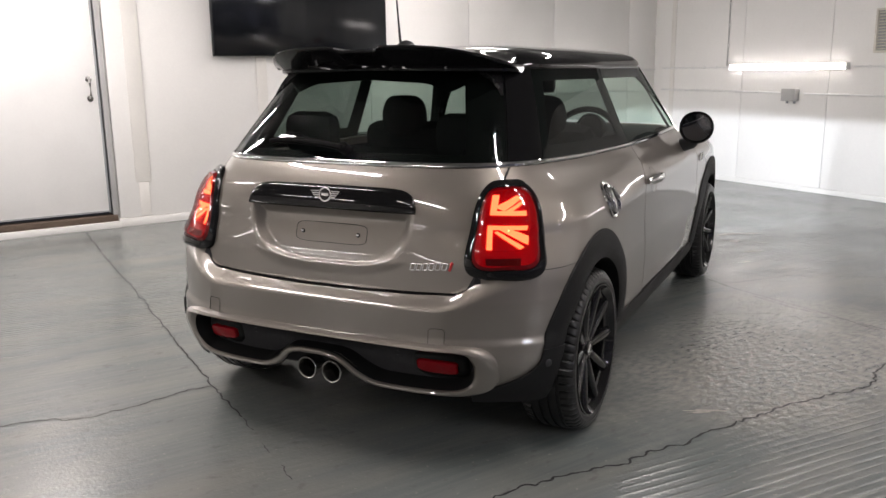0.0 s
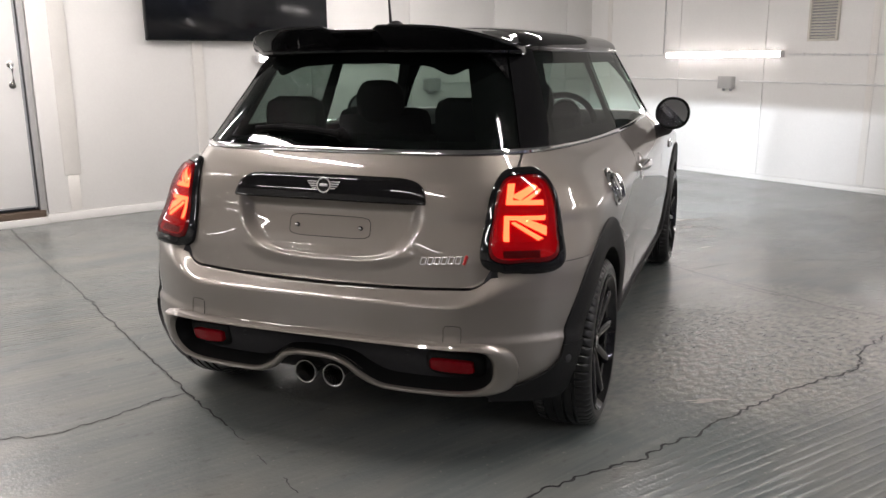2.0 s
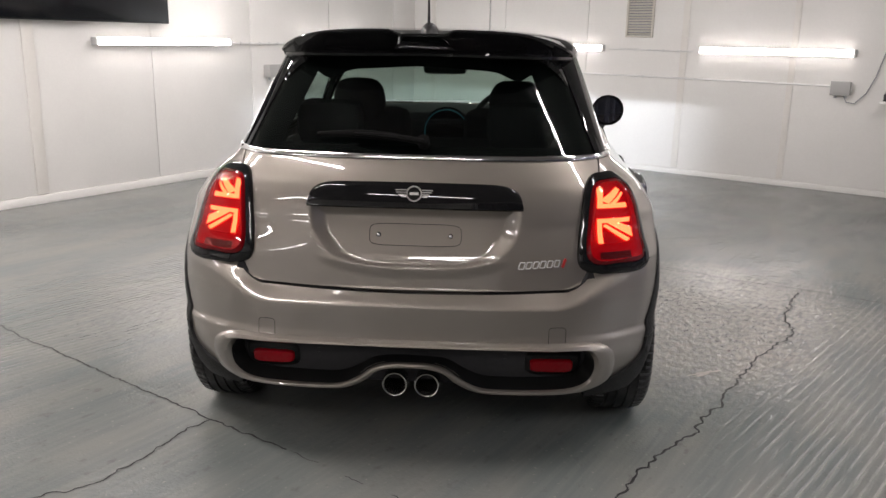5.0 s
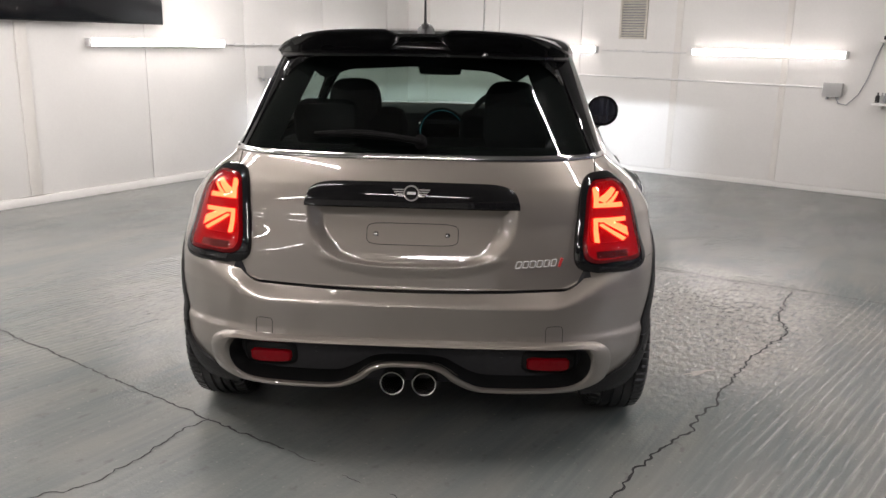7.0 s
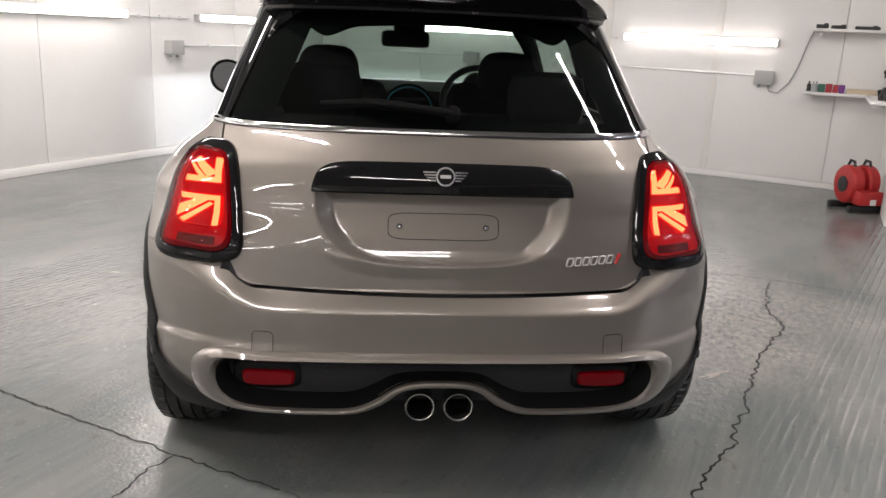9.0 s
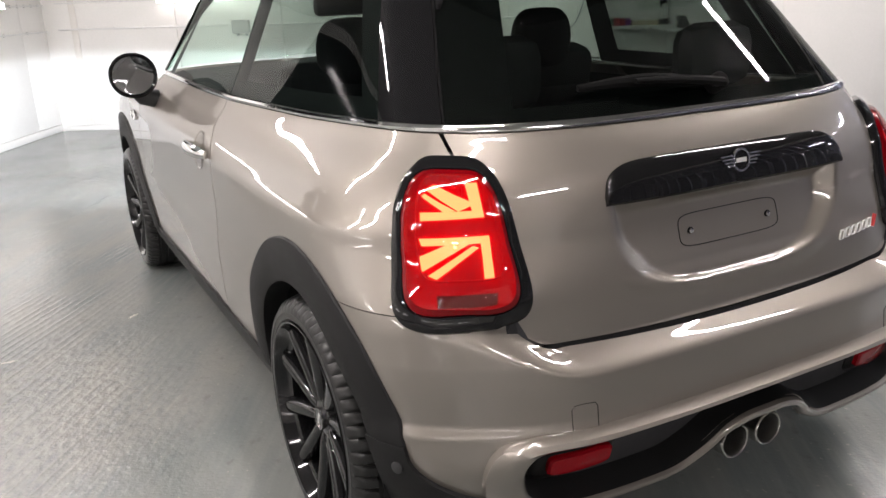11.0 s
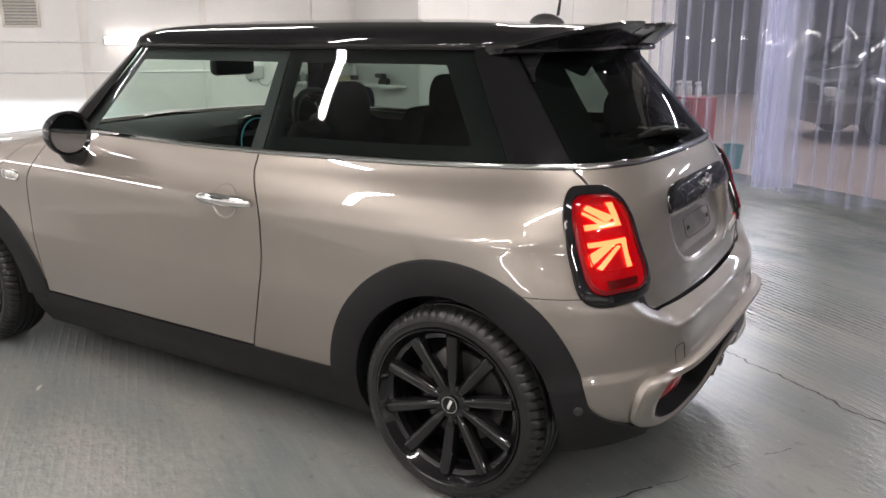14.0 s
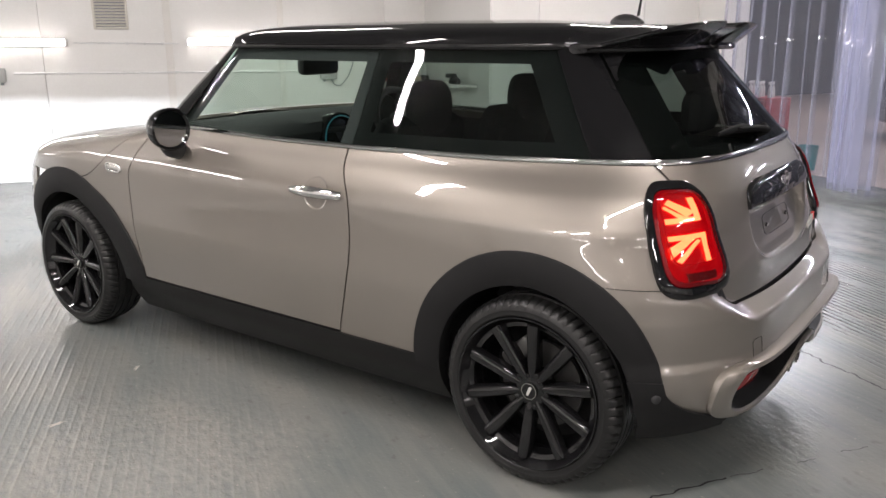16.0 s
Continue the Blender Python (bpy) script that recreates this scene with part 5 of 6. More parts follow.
for s in (1, -1):
    ts = [math.tau * k / 72 for k in range(72)]
    rows = []
    for q, o in ((1.0, -0.012), (1.0, 0.006), (0.985, 0.012), (0.93, 0.017), (0.83, 0.018), (0.80, 0.008)):
        rows.append([lamp_place(s, *(c * q for c in lamp_rim(t)), o) for t in ts])
    lamp = part("tail_lamp", Geo().grid(rows, closed=True), "gloss", car, "tail lamp with a gloss black surround, lit red")
    rows = []
    for q, o in ((0.82, 0.006), (0.81, 0.018), (0.75, 0.025), (0.66, 0.0275), (0.5, 0.030), (0.25, 0.031), (0.02, 0.031)):
        rows.append([lamp_place(s, *(c * q for c in lamp_rim(t)), o) for t in ts])
    part("lens", Geo().grid(rows[2:], closed=True), "lenscover", lamp, "clear red lens cover")
    part("lens_edge", Geo().grid(rows[:3], closed=True), "lens", lamp, "dark red lens edge")
    rows = [[lamp_place(s, *(c * q for c in lamp_rim(t)), o) for t in ts] for q, o in ((0.80, 0.010), (0.74, 0.004), (0.5, 0.003), (0.25, 0.003), (0.02, 0.003))]
    part("lamp_bowl", Geo().grid(rows, closed=True), LENS, lamp, "lit red lamp bowl")
    step = [lamp_place(s, -0.04 + 0.62 * lamp_rim(t, 6)[0], 0.17 + 0.60 * lamp_rim(t, 6)[1], 0.0155) for t in ts]
    part("lens_step", Geo().tube(step, 0.0022, 6, closed=True), LENS, lamp, "red step round the inner lens")
    o = 0.008
    strips = (((-0.52, 0.70), (-0.29, 0.70), (-0.35, 0.36), (-0.52, 0.32)), ((-0.52, 0.395), (0.52, 0.37), (0.51, 0.28), (-0.52, 0.315)),
              ((0.43, 0.62), (0.3, 0.68), (-0.41, 0.47), (-0.12, 0.385)), ((0.51, 0.55), (0.46, 0.58), (-0.07, 0.39), (0.13, 0.38)),
              ((0.53, 0.08), (-0.54, 0.10), (-0.51, 0.02), (0.51, 0.0)), ((-0.4, 0.05), (-0.54, 0.08), (-0.48, -0.42), (-0.34, -0.42)),
              ((0.57, -0.14), (0.11, 0.02), (-0.25, 0.03), (0.56, -0.32)), ((0.45, -0.36), (-0.27, -0.01), (-0.35, -0.04), (0.34, -0.40)))
    for i, q in enumerate(strips):
        part("light_strip", lamp_strip(s, q, o + 0.0003 * i), GLOW, lamp, "glowing orange-red light strip")
    part("reversing_lens", lamp_strip(s, ((0.35, -0.58), (-0.47, -0.58), (-0.44, -0.71), (0.34, -0.73)), 0.0165), "lensdim", lamp, "dim grey-pink reversing lens")

# ---- tailgate trim ----
rows = []
for k in range(161):
    x = lerp(-0.341, 0.341, k / 160)
    q = abs(x) / 0.341
    top, low = 0.923 - 0.004 * q ** 2 - 0.040 * q ** 12 - 0.020 * max(0, (q - 0.95) / 0.05) ** 3, 0.843 - 0.002 * q
    rows.append([on_tail(x, lerp(low, top, v), o) for v, o in ((0, -0.03), (0.0, 0.004), (0.06, 0.010), (0.4, 0.0125), (0.8, 0.010), (0.95, 0.006), (1.0, 0.002), (1.0, -0.006))])
bar = part("tailgate_bar", Geo().grid(rows).add(rows[0], [tuple(range(8))]).add(rows[-1], [tuple(range(8))[::-1]]), "gloss", car, "gloss black handle bar over the plate hollow")
# winged round emblem, as plain shapes
emblem = Matrix.Translation(on_tail(0, 0.888, 0.0125)) @ Matrix.Rotation(radians(90 - 10), 4, "X")
g = Geo().lathe([(0.0205, 0.0), (0.0205, 0.004), (0.0250, 0.004), (0.0250, 0.0)], emblem, 36, cap=False)
for sx in (1, -1):
    for i, (z, l) in enumerate(((0.011, 0.034), (0.004, 0.030), (-0.003, 0.024), (-0.010, 0.017))):
        g.box((sx * (0.0245 + l / 2), z, 0.002), (l, 0.0035, 0.004), 0, emblem)
part("emblem", g, "chrome", bar, "chrome winged round emblem")
part("emblem_face", Geo().lathe([(0.0204, 0.0), (0.0204, 0.002)], emblem, 30).box((0, 0, 0.0025), (0.022, 0.003, 0.002), 0, emblem), "gloss", bar)
part("emblem_bar", Geo().box((0, 0, 0.0035), (0.028, 0.009, 0.002), 0, emblem), "badge", bar)
# incised mark of the missing plate
mark = [(0.003 + 0.147 * lamp_rim(t, 7)[0], 0.758 + 0.0345 * lamp_rim(t, 5)[1]) for t in [math.tau * (k + 0.5) / 96 for k in range(96)]]
part("plate_mark", Geo().tube([on_tail(x, z, plate_dent(Vector((x, 0, z))) + 0.0004) for x, z in mark], 0.0011, 6, closed=True), "grille", tailgate, "thin incised outline of the missing plate")
# plate screws
for x in (-0.114, 0.116):
    m = Matrix.Translation(on_tail(x, 0.757, plate_dent(Vector((x, 0, 0.757))) + 0.001)) @ Matrix.Rotation(radians(88), 4, "X")
    screw = part("plate_screw", Geo().lathe([(0.0075, 0.0), (0.0075, 0.002), (0.006, 0.003), (0.006, 0.0025)], m, 24), "inner", tailgate, "dark screw hole with a bright screw")
    part("screw_head", Geo().lathe([(0.0055, 0.004), (0.0055, 0.0062), (0.004, 0.007)], m, 16), "chrome", screw)
# model badge: chrome loops and one red bar
for i in range(7):
    x = lerp(0.343, 0.476, i / 6)
    z = lerp(0.672, 0.682, i / 6)
    c = on_tail(x, z, 0.002)
    yaw = math.atan2(on_tail(x + 0.01, z).y - on_tail(x - 0.01, z).y, 0.02)
    m = Matrix.Translation(c) @ Matrix.Rotation(yaw, 4, "Z") @ Matrix.Rotation(radians(86), 4, "X") @ Matrix(((1, 0.25, 0, 0), (0, 1, 0, 0), (0, 0, 1, 0), (0, 0, 0, 1)))
    g = Geo()
    if i < 6:
        loop = [m @ Vector((0.0078 * lamp_rim(t, 6)[0], 0.0105 * lamp_rim(t, 6)[1], 0)) for t in [math.tau * k / 24 for k in range(24)]]
        g.tube(loop, 0.0022, 8, closed=True)
    else:
        g.tube([m @ Vector(p) for p in ((0.002, 0.014, 0), (0.0, 0.005, 0), (0.0, -0.005, 0), (-0.002, -0.014, 0))], 0.0048, 8)
    part("badge_loop" if i < 6 else "badge_bar", g, "badge" if i < 6 else "red", tailgate, "chrome badge loop" if i < 6 else "red badge bar")
# plate lamps under the bar
PLATE = glow("plate lamp glow", (0.93, 0.95, 1.0), 65.0)
for x in (-0.14, 0.14):
    p = on_tail(x, 0.856, -0.014)
    lamp_body = part("plate_lamp", Geo().box(p + Vector((0, 0, -0.001)), (0.044, 0.016, 0.008), 0.002), "black", tailgate, "small lit lamp over the plate hollow")
    part("lamp_glass", Geo().box(p + Vector((0, 0, -0.0062)), (0.024, 0.009, 0.003), 0.001), PLATE, lamp_body, "glowing white lamp glass")
# rear wiper
pivot = on_tail(0.02, 1.030, 0.022)
path = [on_tail(lerp(0.02, -0.20, k / 8), lerp(1.026, 1.044, k / 8), 0.030 + 0.008 * math.sin(math.pi * k / 8)) for k in range(9)]
wiper = part("wiper_arm", Geo().tube(path, [lerp(0.017, 0.008, k / 8) for k in range(9)], 10, flat=0.7).lathe([(0.020, -0.02), (0.020, 0.012), (0.014, 0.018)], Matrix.Translation(pivot) @ Matrix.Rotation(radians(60), 4, "X"), 20), "rubber", car, "black rear wiper arm")
path = [on_tail(lerp(0.0, -0.325, k / 14), 1.030 + 0.014 * math.sin(math.pi * (0.1 + 0.8 * k / 14)) + 0.012 * k / 14, 0.016) for k in range(15)]
part("wiper_blade", Geo().tube(path, [0.011 * (0.45 + math.sin(math.pi * min(1, 0.08 + k / 15)) * 0.55) for k in range(15)], 8, flat=1.3), "rubber", wiper)

# ---- bumper mouth, surround, reflectors, exhausts ----
INNER = ((0.0, 0.424), (0.20, 0.424), (0.40, 0.424), (0.53, 0.421), (0.568, 0.40), (0.580, 0.362), (0.566, 0.318), (0.52, 0.292), (0.42, 0.286), (0.30, 0.285), (0.225, 0.290), (0.165, 0.320), (0.115, 0.358), (0.06, 0.373), (0.0, 0.375))
OUTER = ((0.0, 0.441), (0.20, 0.442), (0.42, 0.443), (0.57, 0.440), (0.630, 0.415), (0.650, 0.360), (0.632, 0.302), (0.56, 0.272), (0.43, 0.267), (0.30, 0.266), (0.212, 0.271), (0.150, 0.300), (0.105, 0.339), (0.058, 0.355), (0.0, 0.357))


def smooth_line(pts, n=6):
    """A smooth curve through points of the tail's plane."""
    out = []
    for i in range(len(pts) - 1):
        p0, p1, p2, p3 = pts[max(i - 1, 0)], pts[i], pts[i + 1], pts[min(i + 2, len(pts) - 1)]
        for k in range(n):
            t = k / n
            out.append(tuple(0.5 * (2 * b + (c - a) * t + (2 * a - 5 * b + 4 * c - d) * t * t + (3 * b - a - 3 * c + d) * t ** 3) for a, b, c, d in zip(p0, p1, p2, p3)))
    return out + [pts[-1]]


IN_LINE, OUT_LINE = smooth_line(INNER), smooth_line(OUTER)
loop = [(1, i) for i in range(len(IN_LINE))] + [(-1, i) for i in range(len(IN_LINE) - 2, 0, -1)]
rows = []
for q, o in ((0.0, 0.006), (0.02, 0.013), (0.10, 0.019), (0.3, 0.022), (0.68, 0.020), (0.92, 0.014), (1.0, 0.005), (1.01, -0.02)):
    rows.append([on_tail(s * max(0.0002, lerp(IN_LINE[i][0], OUT_LINE[i][0], q)), lerp(IN_LINE[i][1], OUT_LINE[i][1], q), o * (1 + 0.8 * smooth01(IN_LINE[i][1], 0.35, 0.42)) if o > 0 else o) for s, i in loop])
surround = part("bumper_surround", Geo().grid(rows, closed=True), "paint", rear_bumper, "raised metallic surround of the bumper mouth")
rows = [[on_tail(s * max(0.0002, IN_LINE[i][0]), IN_LINE[i][1], o) for s, i in loop] for o in (0.010, -0.010, -0.074)]
part("mouth_lining", Geo().grid(rows, closed=True), "grille", rear_bumper, "black plastic lining of the bumper mouth")
# the skin behind the mouth, its ribs, and pods for the reflectors
back = Geo()
sheet(lambda u, v: (at_x(lerp(-0.60, 0.60, u), lerp(0.27, 0.43, v)) * (1 if u >= 0.5 else -1), lerp(0.27, 0.43, v)), 100, 24, off=-0.068, lip=0, geo=back, keep=lambda x, y, z: mouth(x, z) < 0.012)
part("grille_back", back, "grille", rear_bumper, "black grille backing")
for i in range(9):
    z = 0.296 + 0.0155 * i
    for s in (1, -1):
        path = [(s * lerp(0.12, 0.36, k / 48), z + 0.0035 * (1 if (k + i) % 4 < 2 else -1)) for k in range(49)]
        path = [p for p in path if mouth(*p) < -0.008]
        if len(path) > 3:
            part("grille_rib", Geo().tube([on_tail(x, zz, -0.058) for x, zz in path], 0.0023, 6), "black", rear_bumper)
for s in (1, -1):
    ts = [math.tau * k / 40 for k in range(40)]
    rows = [[on_tail(s * (0.466 + hx * lamp_rim(t, 4.5)[0]), 0.352 + hz * lamp_rim(t, 4.5)[1] - 0.004 * lamp_rim(t)[0], o) for t in ts] for hx, hz, o in ((0.102, 0.060, -0.070), (0.100, 0.058, -0.048), (0.090, 0.046, -0.040), (0.080, 0.033, -0.039), (0.02, 0.01, -0.039))]
    pod = part("reflector_pod", Geo().grid(rows, closed=True), "grille", rear_bumper, "black plastic pod")
    rows = [[on_tail(s * (0.455 + hx * lamp_rim(t, 5)[0]), 0.350 + hz * lamp_rim(t, 5)[1] - 0.004 * lamp_rim(t)[0], o) for t in ts] for hx, hz, o in ((0.074, 0.0285, -0.040), (0.073, 0.0275, -0.030), (0.068, 0.023, -0.026), (0.02, 0.006, -0.025), (0.001, 0.0005, -0.025))]
    part("reflector", Geo().grid(rows, closed=True), "reflector", pod, "red bumper reflector")
    # towing-eye covers
    ring_pts = [on_tail(s * (0.460 + 0.027 * a), 0.462 + 0.032 * b, 0.0004) for a, b in ((-1, -1.2), (-1, 0.7), (-0.8, 0.95), (0, 1), (0.8, 0.95), (1, 0.7), (1, -1.2))]
    part("tow_cover_seam", Geo().tube(ring_pts, 0.0008, 6), "inner", rear_bumper, "thin cover seam")
    part("parking_sensor", Geo().lathe([(0.011, 0), (0.011, 0.006), (0.009, 0.008)], Matrix.Translation(on_tail(s * 0.30, 0.385, -0.059)) @ Matrix.Rotation(radians(90), 4, "X"), 18), "black", rear_bumper)
for x in (-0.047, 0.056):
    m = Matrix.Translation((x - 0.003, -0.568, 0.286)) @ Matrix.Rotation(radians(90), 4, "X")
    pipe = part("exhaust_pipe", Geo().lathe([(0.038, -0.22), (0.040, -0.01), (0.0408, 0.0), (0.0402, 0.004), (0.0388, 0.0055), (0.0355, 0.004), (0.0335, -0.006), (0.0330, -0.18)], m, 40, cap=False), "steel", car, "bright exhaust tip")
    part("pipe_inside", Geo().lathe([(0.0348, -0.17), (0.0340, -0.175), (0.001, -0.18)], m, 30, cap=False), "inner", pipe)
part("diffuser", Geo().box((0, -0.24, 0.36), (1.06, 0.20, 0.09), 0.03), "inner", car, "black lower bumper skin")

# ---- fuel cap, mirrors ----


def cap_rows(prof):
    """Rings round the fuel filler, from radius and height over the flank."""
    return [[skin(at_y(0.195 + r * 0.90 * math.cos(t), 0.828 + r * math.sin(t)), 0.828 + r * math.sin(t), o) for t in [math.tau * k / 40 for k in range(40)]] for r, o in prof]


fuel = part("fuel_cap", Geo().grid(cap_rows(((0.072, 0.0005), (0.071, 0.006), (0.066, 0.009), (0.060, 0.007), (0.058, -0.004))), closed=True), "chrome", car, "round chrome fuel cap in its ring")
part("cap_gap", Geo().grid(cap_rows(((0.059, 0.001), (0.046, 0.001))), closed=True), "inner", fuel, "dark gap round the cap")
part("cap_dome", Geo().grid(cap_rows(((0.051, 0.002), (0.050, 0.016), (0.045, 0.021), (0.030, 0.0235), (0.001, 0.0245))), closed=True), "chrome", fuel)
grip = [skin(at_y(0.195 + d * 0.2, 0.828 + d), 0.828 + d, 0.026) for d in (-0.036, -0.018, 0.0, 0.018, 0.036)]
part("cap_grip", Geo().tube(grip, [0.005, 0.008, 0.009, 0.008, 0.005], 10), "chrome", fuel)
for s in (1, -1):
    rows = []
    for k in range(15):
        t = k / 14
        r = math.sin(math.acos(max(-1, 1 - 1.0 * t))) if t < 1 else 1.0
        rows.append([(s * (0.878 + 0.086 * r * math.copysign(abs(math.cos(a)) ** 0.95, math.cos(a))), 1.665 - 0.105 * t, 1.003 + 0.082 * r * math.copysign(abs(math.sin(a)) ** 0.95, math.sin(a))) for a in [math.tau * j / 32 for j in range(32)]])
    rows.append([(s * 0.878 + (x - s * 0.878) * 0.93, y - 0.004, 1.003 + (z - 1.003) * 0.93) for x, y, z in rows[-1]])
    rows.append([(s * 0.878 + (x - s * 0.878) * 0.90, y + 0.012, 1.003 + (z - 1.003) * 0.90) for x, y, z in rows[-1]])
    mirror = part("door_mirror", Geo().grid(rows, closed=True), "gloss", car, "gloss black door mirror")
    face = [(x, y - 0.002, z) for x, y, z in rows[-1]]
    part("mirror_glass", Geo().add(face, [tuple(range(32))]), "mirror", mirror, "mirror glass")
    part("mirror_foot", Geo().tube([(s * 0.870, 1.625, 0.95), (s * 0.845, 1.625, 0.920), (s * 0.795, 1.63, 0.905)], [0.030, 0.034, 0.036], 14), "black", mirror, "black mirror foot")

# ---- inside the car ----


def seat(x, y, top, name="front_seat"):
    base = Geo().box((x, y + 0.22, 0.48), (0.46, 0.50, 0.18), 0.06)
    st = part(name, base, "fabric", car, "black cloth seat")
    part("backrest", Geo().box((0, 0, 0.30), (0.46, 0.14, 0.60), 0.06, Matrix.Translation((x, y, 0.48)) @ Matrix.Rotation(radians(14), 4, "X")), "fabric", st)
    rows = []
    for k in range(13):
        t = math.pi * k / 12
        hz, r = -math.cos(t), max(0.02, math.sin(t)) ** 0.5
        rows.append([(x + 0.118 * r * math.copysign(abs(math.cos(a)) ** 0.7, math.cos(a)), y - 0.17 + 0.055 * r * math.sin(a), top - 0.10 + 0.10 * hz) for a in [math.tau * j / 20 for j in range(20)]])
    head = part("headrest", Geo().grid(rows, closed=True), "fabric", st, "black rounded headrest")
    for d in (-0.05, 0.05):
        part("headrest_post", Geo().tube([(x + d, y - 0.15, top - 0.25), (x + d, y - 0.165, top - 0.15)], 0.006, 8), "steel", head)
    return st


seat(-0.355, 0.88, 1.19)
seat(0.345, 0.88, 1.19)
rear_bench = part("rear_bench", Geo().box((0, 0.42, 0.55), (1.10, 0.45, 0.16), 0.05).box((0, 0, 0.26), (1.10, 0.13, 0.52), 0.05, Matrix.Translation((0, 0.22, 0.50)) @ Matrix.Rotation(radians(16), 4, "X")), "fabric", car, "black cloth rear bench")
for x in (-0.34, 0.34):
    part("headrest", Geo().box((x, -0.07, 1.065), (0.24, 0.10, 0.17), 0.05), "fabric", rear_bench, "black rear headrest")
part("parcel_shelf", Geo().box((0, -0.14, 0.94), (1.02, 0.36, 0.02), 0.005), "dash", car, "dark parcel shelf")
rows = []
for k in range(31):
    x = lerp(-0.66, 0.66, k / 30)
    q = abs(x) / 0.66
    rows.append([(x, 1.95 - 0.10 * q * q, 0.70), (x, 1.97 - 0.12 * q * q, 0.985), (x, 1.80 - 0.05 * q * q, 1.002 - 0.006 * q), (x, 1.62, 1.000 - 0.01 * q), (x, 1.53, 0.975 - 0.02 * q), (x, 1.50, 0.93), (x, 1.52, 0.84), (x, 1.60, 0.70)])
dash = part("dashboard", Geo().grid(rows), "dash", car, "dark dashboard")
m = Matrix.Translation((0.0, 1.50, 0.872)) @ Matrix.Rotation(radians(80), 4, "X")
part("centre_display", Geo().lathe([(0.134, -0.05), (0.134, 0.012), (0.124, 0.018), (0.109, 0.012), (0.105, 0.005), (0.001, 0.004)], m, 40, cap=False), "gloss", dash, "round black centre display")
CYAN = glow("display ring light", (0.05, 0.32, 0.40), 0.075)
part("display_ring", Geo().lathe([(0.1195, 0.0165), (0.1195, 0.0195), (0.1155, 0.0195), (0.1155, 0.0165)], m, 48, cap=False), CYAN, dash, "cyan glowing ring")
m = Matrix.Translation((0.335, 1.40, 0.93)) @ Matrix.Rotation(radians(68), 4, "X")
wheel_rim = [m @ Vector((0.178 * math.cos(math.tau * k / 40), 0.178 * math.sin(math.tau * k / 40), 0)) for k in range(40)]
steer = part("steering_wheel", Geo().tube(wheel_rim, 0.016, 10, closed=True), "black", car, "black steering wheel")
part("steering_hub", Geo().lathe([(0.07, -0.03), (0.07, 0.01), (0.05, 0.02)], m, 24).box((0.11, 0.0, -0.005), (0.10, 0.035, 0.02), 0.005, m).box((-0.11, 0.0, -0.005), (0.10, 0.035, 0.02), 0.005, m).box((0, -0.11, -0.005), (0.035, 0.10, 0.02), 0.005, m), "black", steer)
m2 = Matrix.Translation((0.335, 1.50, 1.0)) @ Matrix.Rotation(radians(75), 4, "X")
part("instrument_pod", Geo().lathe([(0.075, -0.08), (0.075, 0.0), (0.065, 0.01), (0.06, 0.0)], m2, 28), "dash", dash)
part("inside_mirror", Geo().box((-0.02, 1.61, 1.216), (0.24, 0.05, 0.078), 0.022).tube([(-0.01, 1.62, 1.24), (0.0, 1.66, 1.30)], 0.014, 8), "black", car, "black inside mirror")
part("mirror_mount", Geo().box((0.0, 1.67, 1.275), (0.16, 0.06, 0.07), 0.02), "black", car, "black sensor housing")

# ---- the workshop behind the curtain ----
M["tan"] = surf("brownish workshop floor paint", (0.37, 0.285, 0.245), 0.35, var=0.2, scale=1.0)
M["shop"] = surf("dark workshop wall", (0.07, 0.07, 0.085), 0.7, var=0.3)
M["carfar"] = surf("dark car paint", (0.012, 0.013, 0.016), 0.25, var=0.2, coat=1.0)
M["shoptube"] = glow("workshop tube glow", (0.95, 0.96, 1.0), 205.0)
M["teal"] = surf("teal plastic", (0.03, 0.20, 0.22), 0.4)
shop_floor = wall_box("floor_workshop", 4.75, -7.5, 15.5, 12.0, 0.0, 0.004, "tan", "brownish painted workshop floor")
tagged(shop_floor, category="floor")
wall_box("wall_workshop_far", 15.5, -7.7, 15.7, 12.2, 0, 4.0, "shop", "dark workshop wall")
wall_box("wall_workshop_north", 4.2, 12.0, 15.7, 12.2, 0, 4.0, "shop", "dark workshop wall")
wall_box("wall_workshop_south", 4.2, -7.9, 15.7, -7.7, 0, 4.0, "shop", "dark workshop wall")
wall_box("wall_workshop_near", 4.2, 4.6, 4.3, 12.0, 0, 4.0, "shop", "dark workshop wall")
wall_box("ceiling_workshop", 4.2, -7.9, 15.7, 12.2, 4.0, 4.1, "shop", "dark workshop ceiling")
wall_box("wall_lintel_high", 4.06, -8.0, 4.19, 4.6, CEIL + 0.1, 4.0, "shop", "dark workshop wall")
for u, v in ((7.0, 0.5), (7.0, 6.0), (11.0, 1.0), (11.0, 4.5), (11.0, 8.5), (14.0, 3.0)):
    tube_lamp(ROOM @ Matrix.Translation((u, v, 3.98)) @ Matrix.Rotation(radians(90), 4, "Z") @ up, label="glowing white workshop batten lamp under the ceiling", group="workshop tube lamps", material="shoptube")


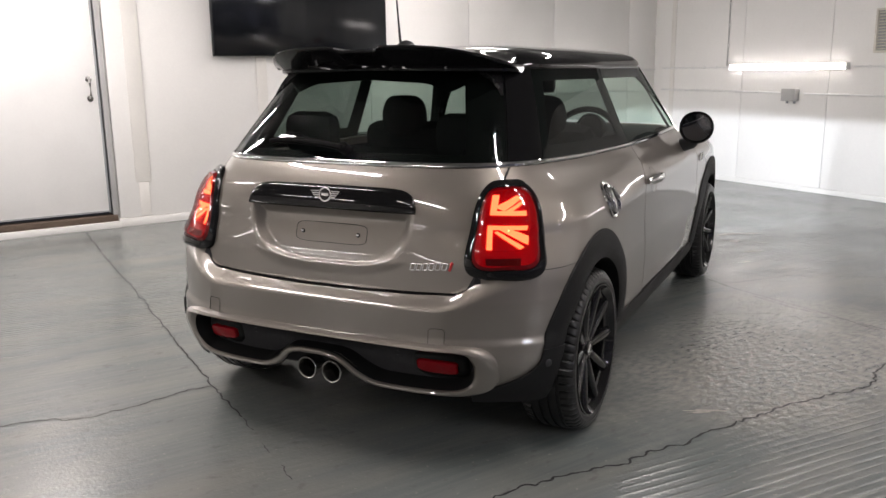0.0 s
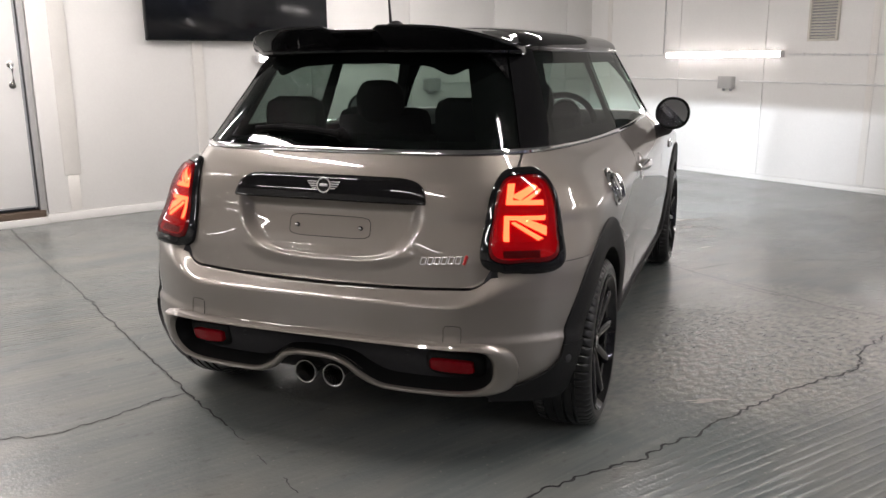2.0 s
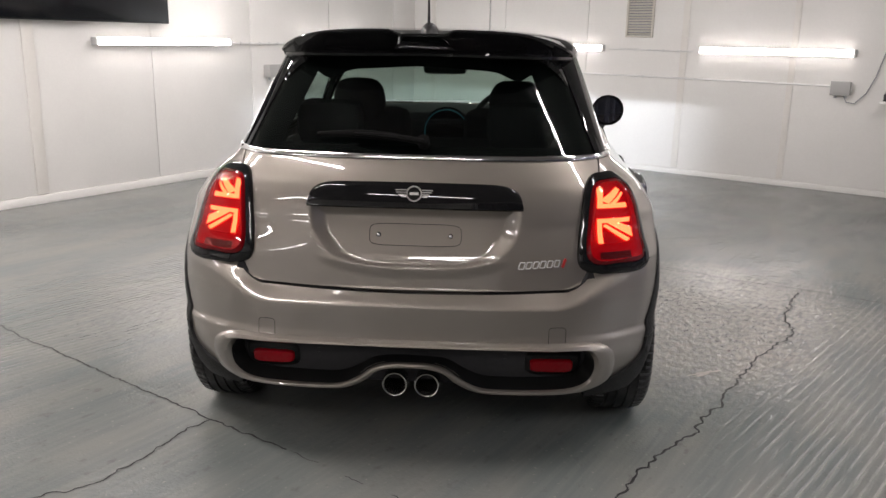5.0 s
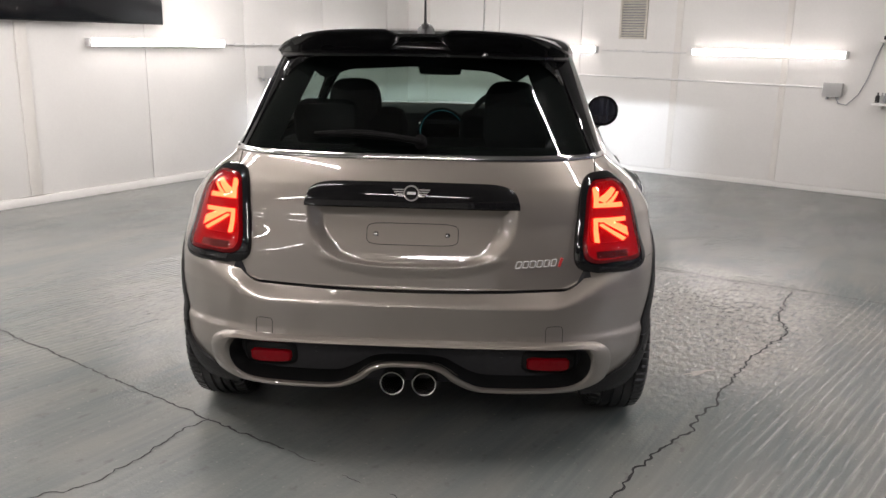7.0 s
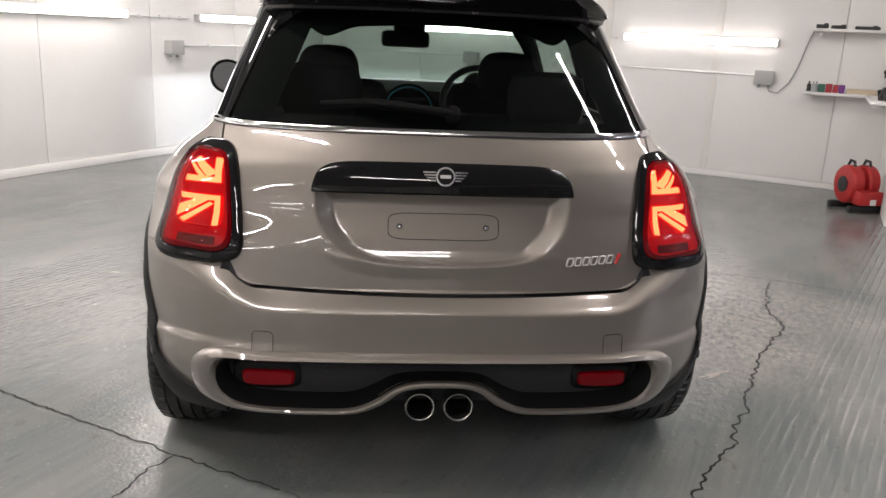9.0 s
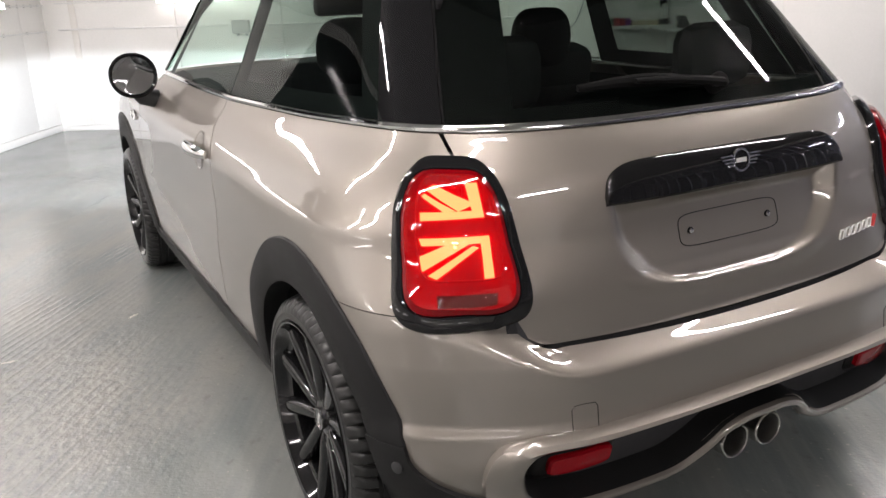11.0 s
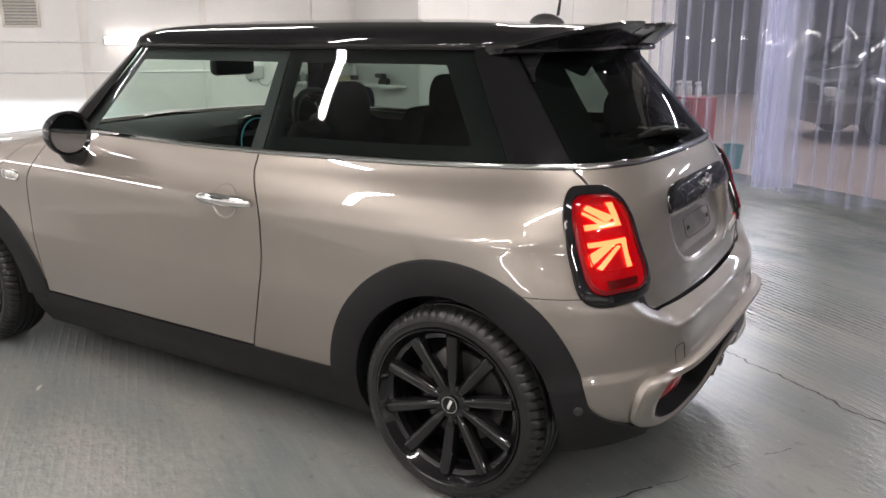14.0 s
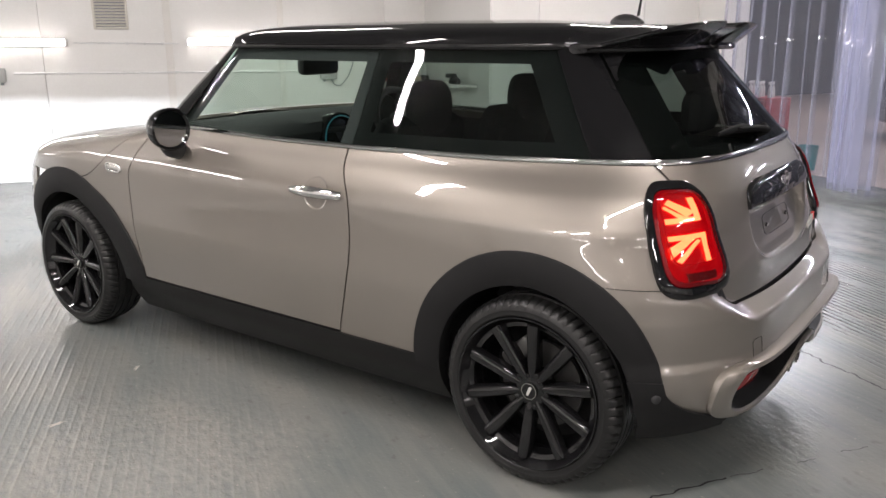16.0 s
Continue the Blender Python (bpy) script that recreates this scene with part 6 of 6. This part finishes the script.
def far_car(m, material, label):
    """A parked car seen far off through the curtain."""
    c = thing("parked_car", label, "car", m, group="cars in the workshop")
    rows = []
    for k in range(25):
        y = -2.1 + 4.2 * k / 24
        e = abs(y) / 2.1
        w = 0.86 * (1 - 0.25 * e ** 6)
        top = 0.92 - 0.18 * e ** 4
        rows.append([(-w * 0.94, y, 0.25), (-w, y, 0.45), (-w, y, top - 0.15), (-w * 0.9, y, top), (0, y, top + 0.03), (w * 0.9, y, top), (w, y, top - 0.15), (w, y, 0.45), (w * 0.94, y, 0.25)])
    part("body", Geo().grid(rows, closed=True).add(rows[0], [tuple(range(9))]).add(rows[-1], [tuple(range(9))[::-1]]), material, c)
    rows = []
    for k in range(17):
        y = -1.5 + 2.6 * k / 16
        e = abs((y + 0.2) / 1.3)
        top = 0.90 + 0.52 * max(0.02, 1 - e ** 4)
        w = 0.80
        rows.append([(-w, y, 0.85), (-w * 0.78, y, top - 0.04), (-w * 0.6, y, top), (w * 0.6, y, top), (w * 0.78, y, top - 0.04), (w, y, 0.85)])
    part("cabin", Geo().grid(rows), "tv", c, "dark glazed cabin")
    for s in (1, -1):
        for y in (-1.3, 1.3):
            wh = part("wheel", Geo().lathe([(0.2, -0.1), (0.31, -0.1), (0.32, 0.0), (0.31, 0.1), (0.2, 0.1)], Matrix.Translation((s * 0.78, y, 0.32)) @ Matrix.Rotation(radians(90), 4, "Y"), 28), "tyre", c)
            part("rim", Geo().lathe([(0.2, 0.09), (0.19, 0.1), (0.02, 0.08)], Matrix.Translation((s * 0.78, y, 0.32)) @ Matrix.Rotation(radians(90 * s), 4, "Y"), 20), "steel", wh)
        part("headlamp", Geo().box((s * 0.62, 2.0, 0.66), (0.3, 0.12, 0.12), 0.03), "boxgrey", c)
    return c


far_car(ROOM @ Matrix.Translation((9.6, 4.2, 0.004)) @ Matrix.Rotation(radians(60), 4, "Z"), "carfar", "dark car parked in the workshop")
far_car(ROOM @ Matrix.Translation((12.2, 1.4, 0.004)) @ Matrix.Rotation(radians(100), 4, "Z"), "carfar", "black car parked in the workshop")
far_car(ROOM @ Matrix.Translation((12.6, 7.4, 0.004)) @ Matrix.Rotation(radians(80), 4, "Z"), "carfar", "dark car parked far back in the workshop")
# red tool trolley with white bottles
trolley = thing("tool_trolley", "red metal tool trolley with drawers", "trolley", ROOM @ Matrix.Translation((5.80, 5.27, 0.004)) @ Matrix.Diagonal((1, 0.9, 0.74, 1)))
part("cabinet", Geo().box((0, 0, 0.46), (0.40, 0.55, 0.76), 0.01), "redfar", trolley)
for k in range(5):
    drawer = part("drawer", Geo().box((-0.208, 0, 0.18 + 0.14 * k), (0.02, 0.50, 0.125), 0.006), "redfar", trolley)
    part("handle", Geo().box((-0.223, 0, 0.225 + 0.14 * k), (0.012, 0.44, 0.014), 0.003), "steel", drawer)
for x in (-0.15, 0.15):
    for y in (-0.22, 0.22):
        part("castor", Geo().lathe([(0.04, -0.015), (0.04, 0.015)], Matrix.Translation((x, y, 0.04)) @ Matrix.Rotation(radians(90), 4, "X"), 16), "black", trolley)
for i in range(6):
    b = thing("spray_bottle", "white spray bottle standing on the red trolley", "bottle", ROOM @ Matrix.Translation((5.70 + 0.12 * (i % 2), 5.07 + 0.08 * i, 0.626)) @ Matrix.Diagonal((0.72, 0.72, 0.72, 1)), group="bottles on the trolley")
    part("bottle_body", Geo().lathe([(0.036, 0), (0.038, 0.13), (0.03, 0.16), (0.014, 0.19), (0.014, 0.21)], None, 18), "lampbody", b)
    part("trigger_head", Geo().box((-0.015, 0, 0.235), (0.07, 0.026, 0.045), 0.006), "lampbody", b)
copy_thing(trolley, ROOM @ Matrix.Translation((12.0, 7.0, 0.004)) @ Matrix.Diagonal((1, 1.1, 1.05, 1)))
bin_ob = part("bin", Geo().lathe([(0.14, 0), (0.17, 0.40), (0.175, 0.41), (0.16, 0.40), (0.13, 0.02)], None, 28), "teal")
bin_ob.matrix_basis = ROOM @ Matrix.Translation((4.95, 3.75, 0.004)) @ Matrix.Diagonal((0.6, 0.6, 0.6, 1))
tagged(bin_ob, "teal plastic bin on the workshop floor", "bin")

# ---- dipped headlights of the car, inside the openings of the nose ----
for s in (1, -1):
    lamp = bpy.data.lights.new("headlight_beam", "SPOT")
    lamp.energy, lamp.spot_size, lamp.spot_blend, lamp.shadow_soft_size = BEAM, radians(80), 0.8, 0.0012
    lamp.color = (0.86, 0.93, 1.0)
    ob = new("headlight_beam", lamp)
    ob.matrix_basis = look((s * 0.57, 2.968, 0.690), (s * 0.60, 6.5, 0.60))
    ob.parent = car
    part("headlight_bowl", Geo().lathe([(0.02, 0.0), (0.06, 0.012), (0.085, 0.04)], Matrix.Translation((s * 0.57, 2.935, 0.66)) @ Matrix.Rotation(radians(-90), 4, "X"), 24, cap=False), "chrome", car, "bright headlight bowl")
    part("beam_shutter", Geo().box((s * 0.57, 3.036, 0.7164), (0.15, 0.003, 0.05)), "inner", car, "black shutter plate inside the headlight")
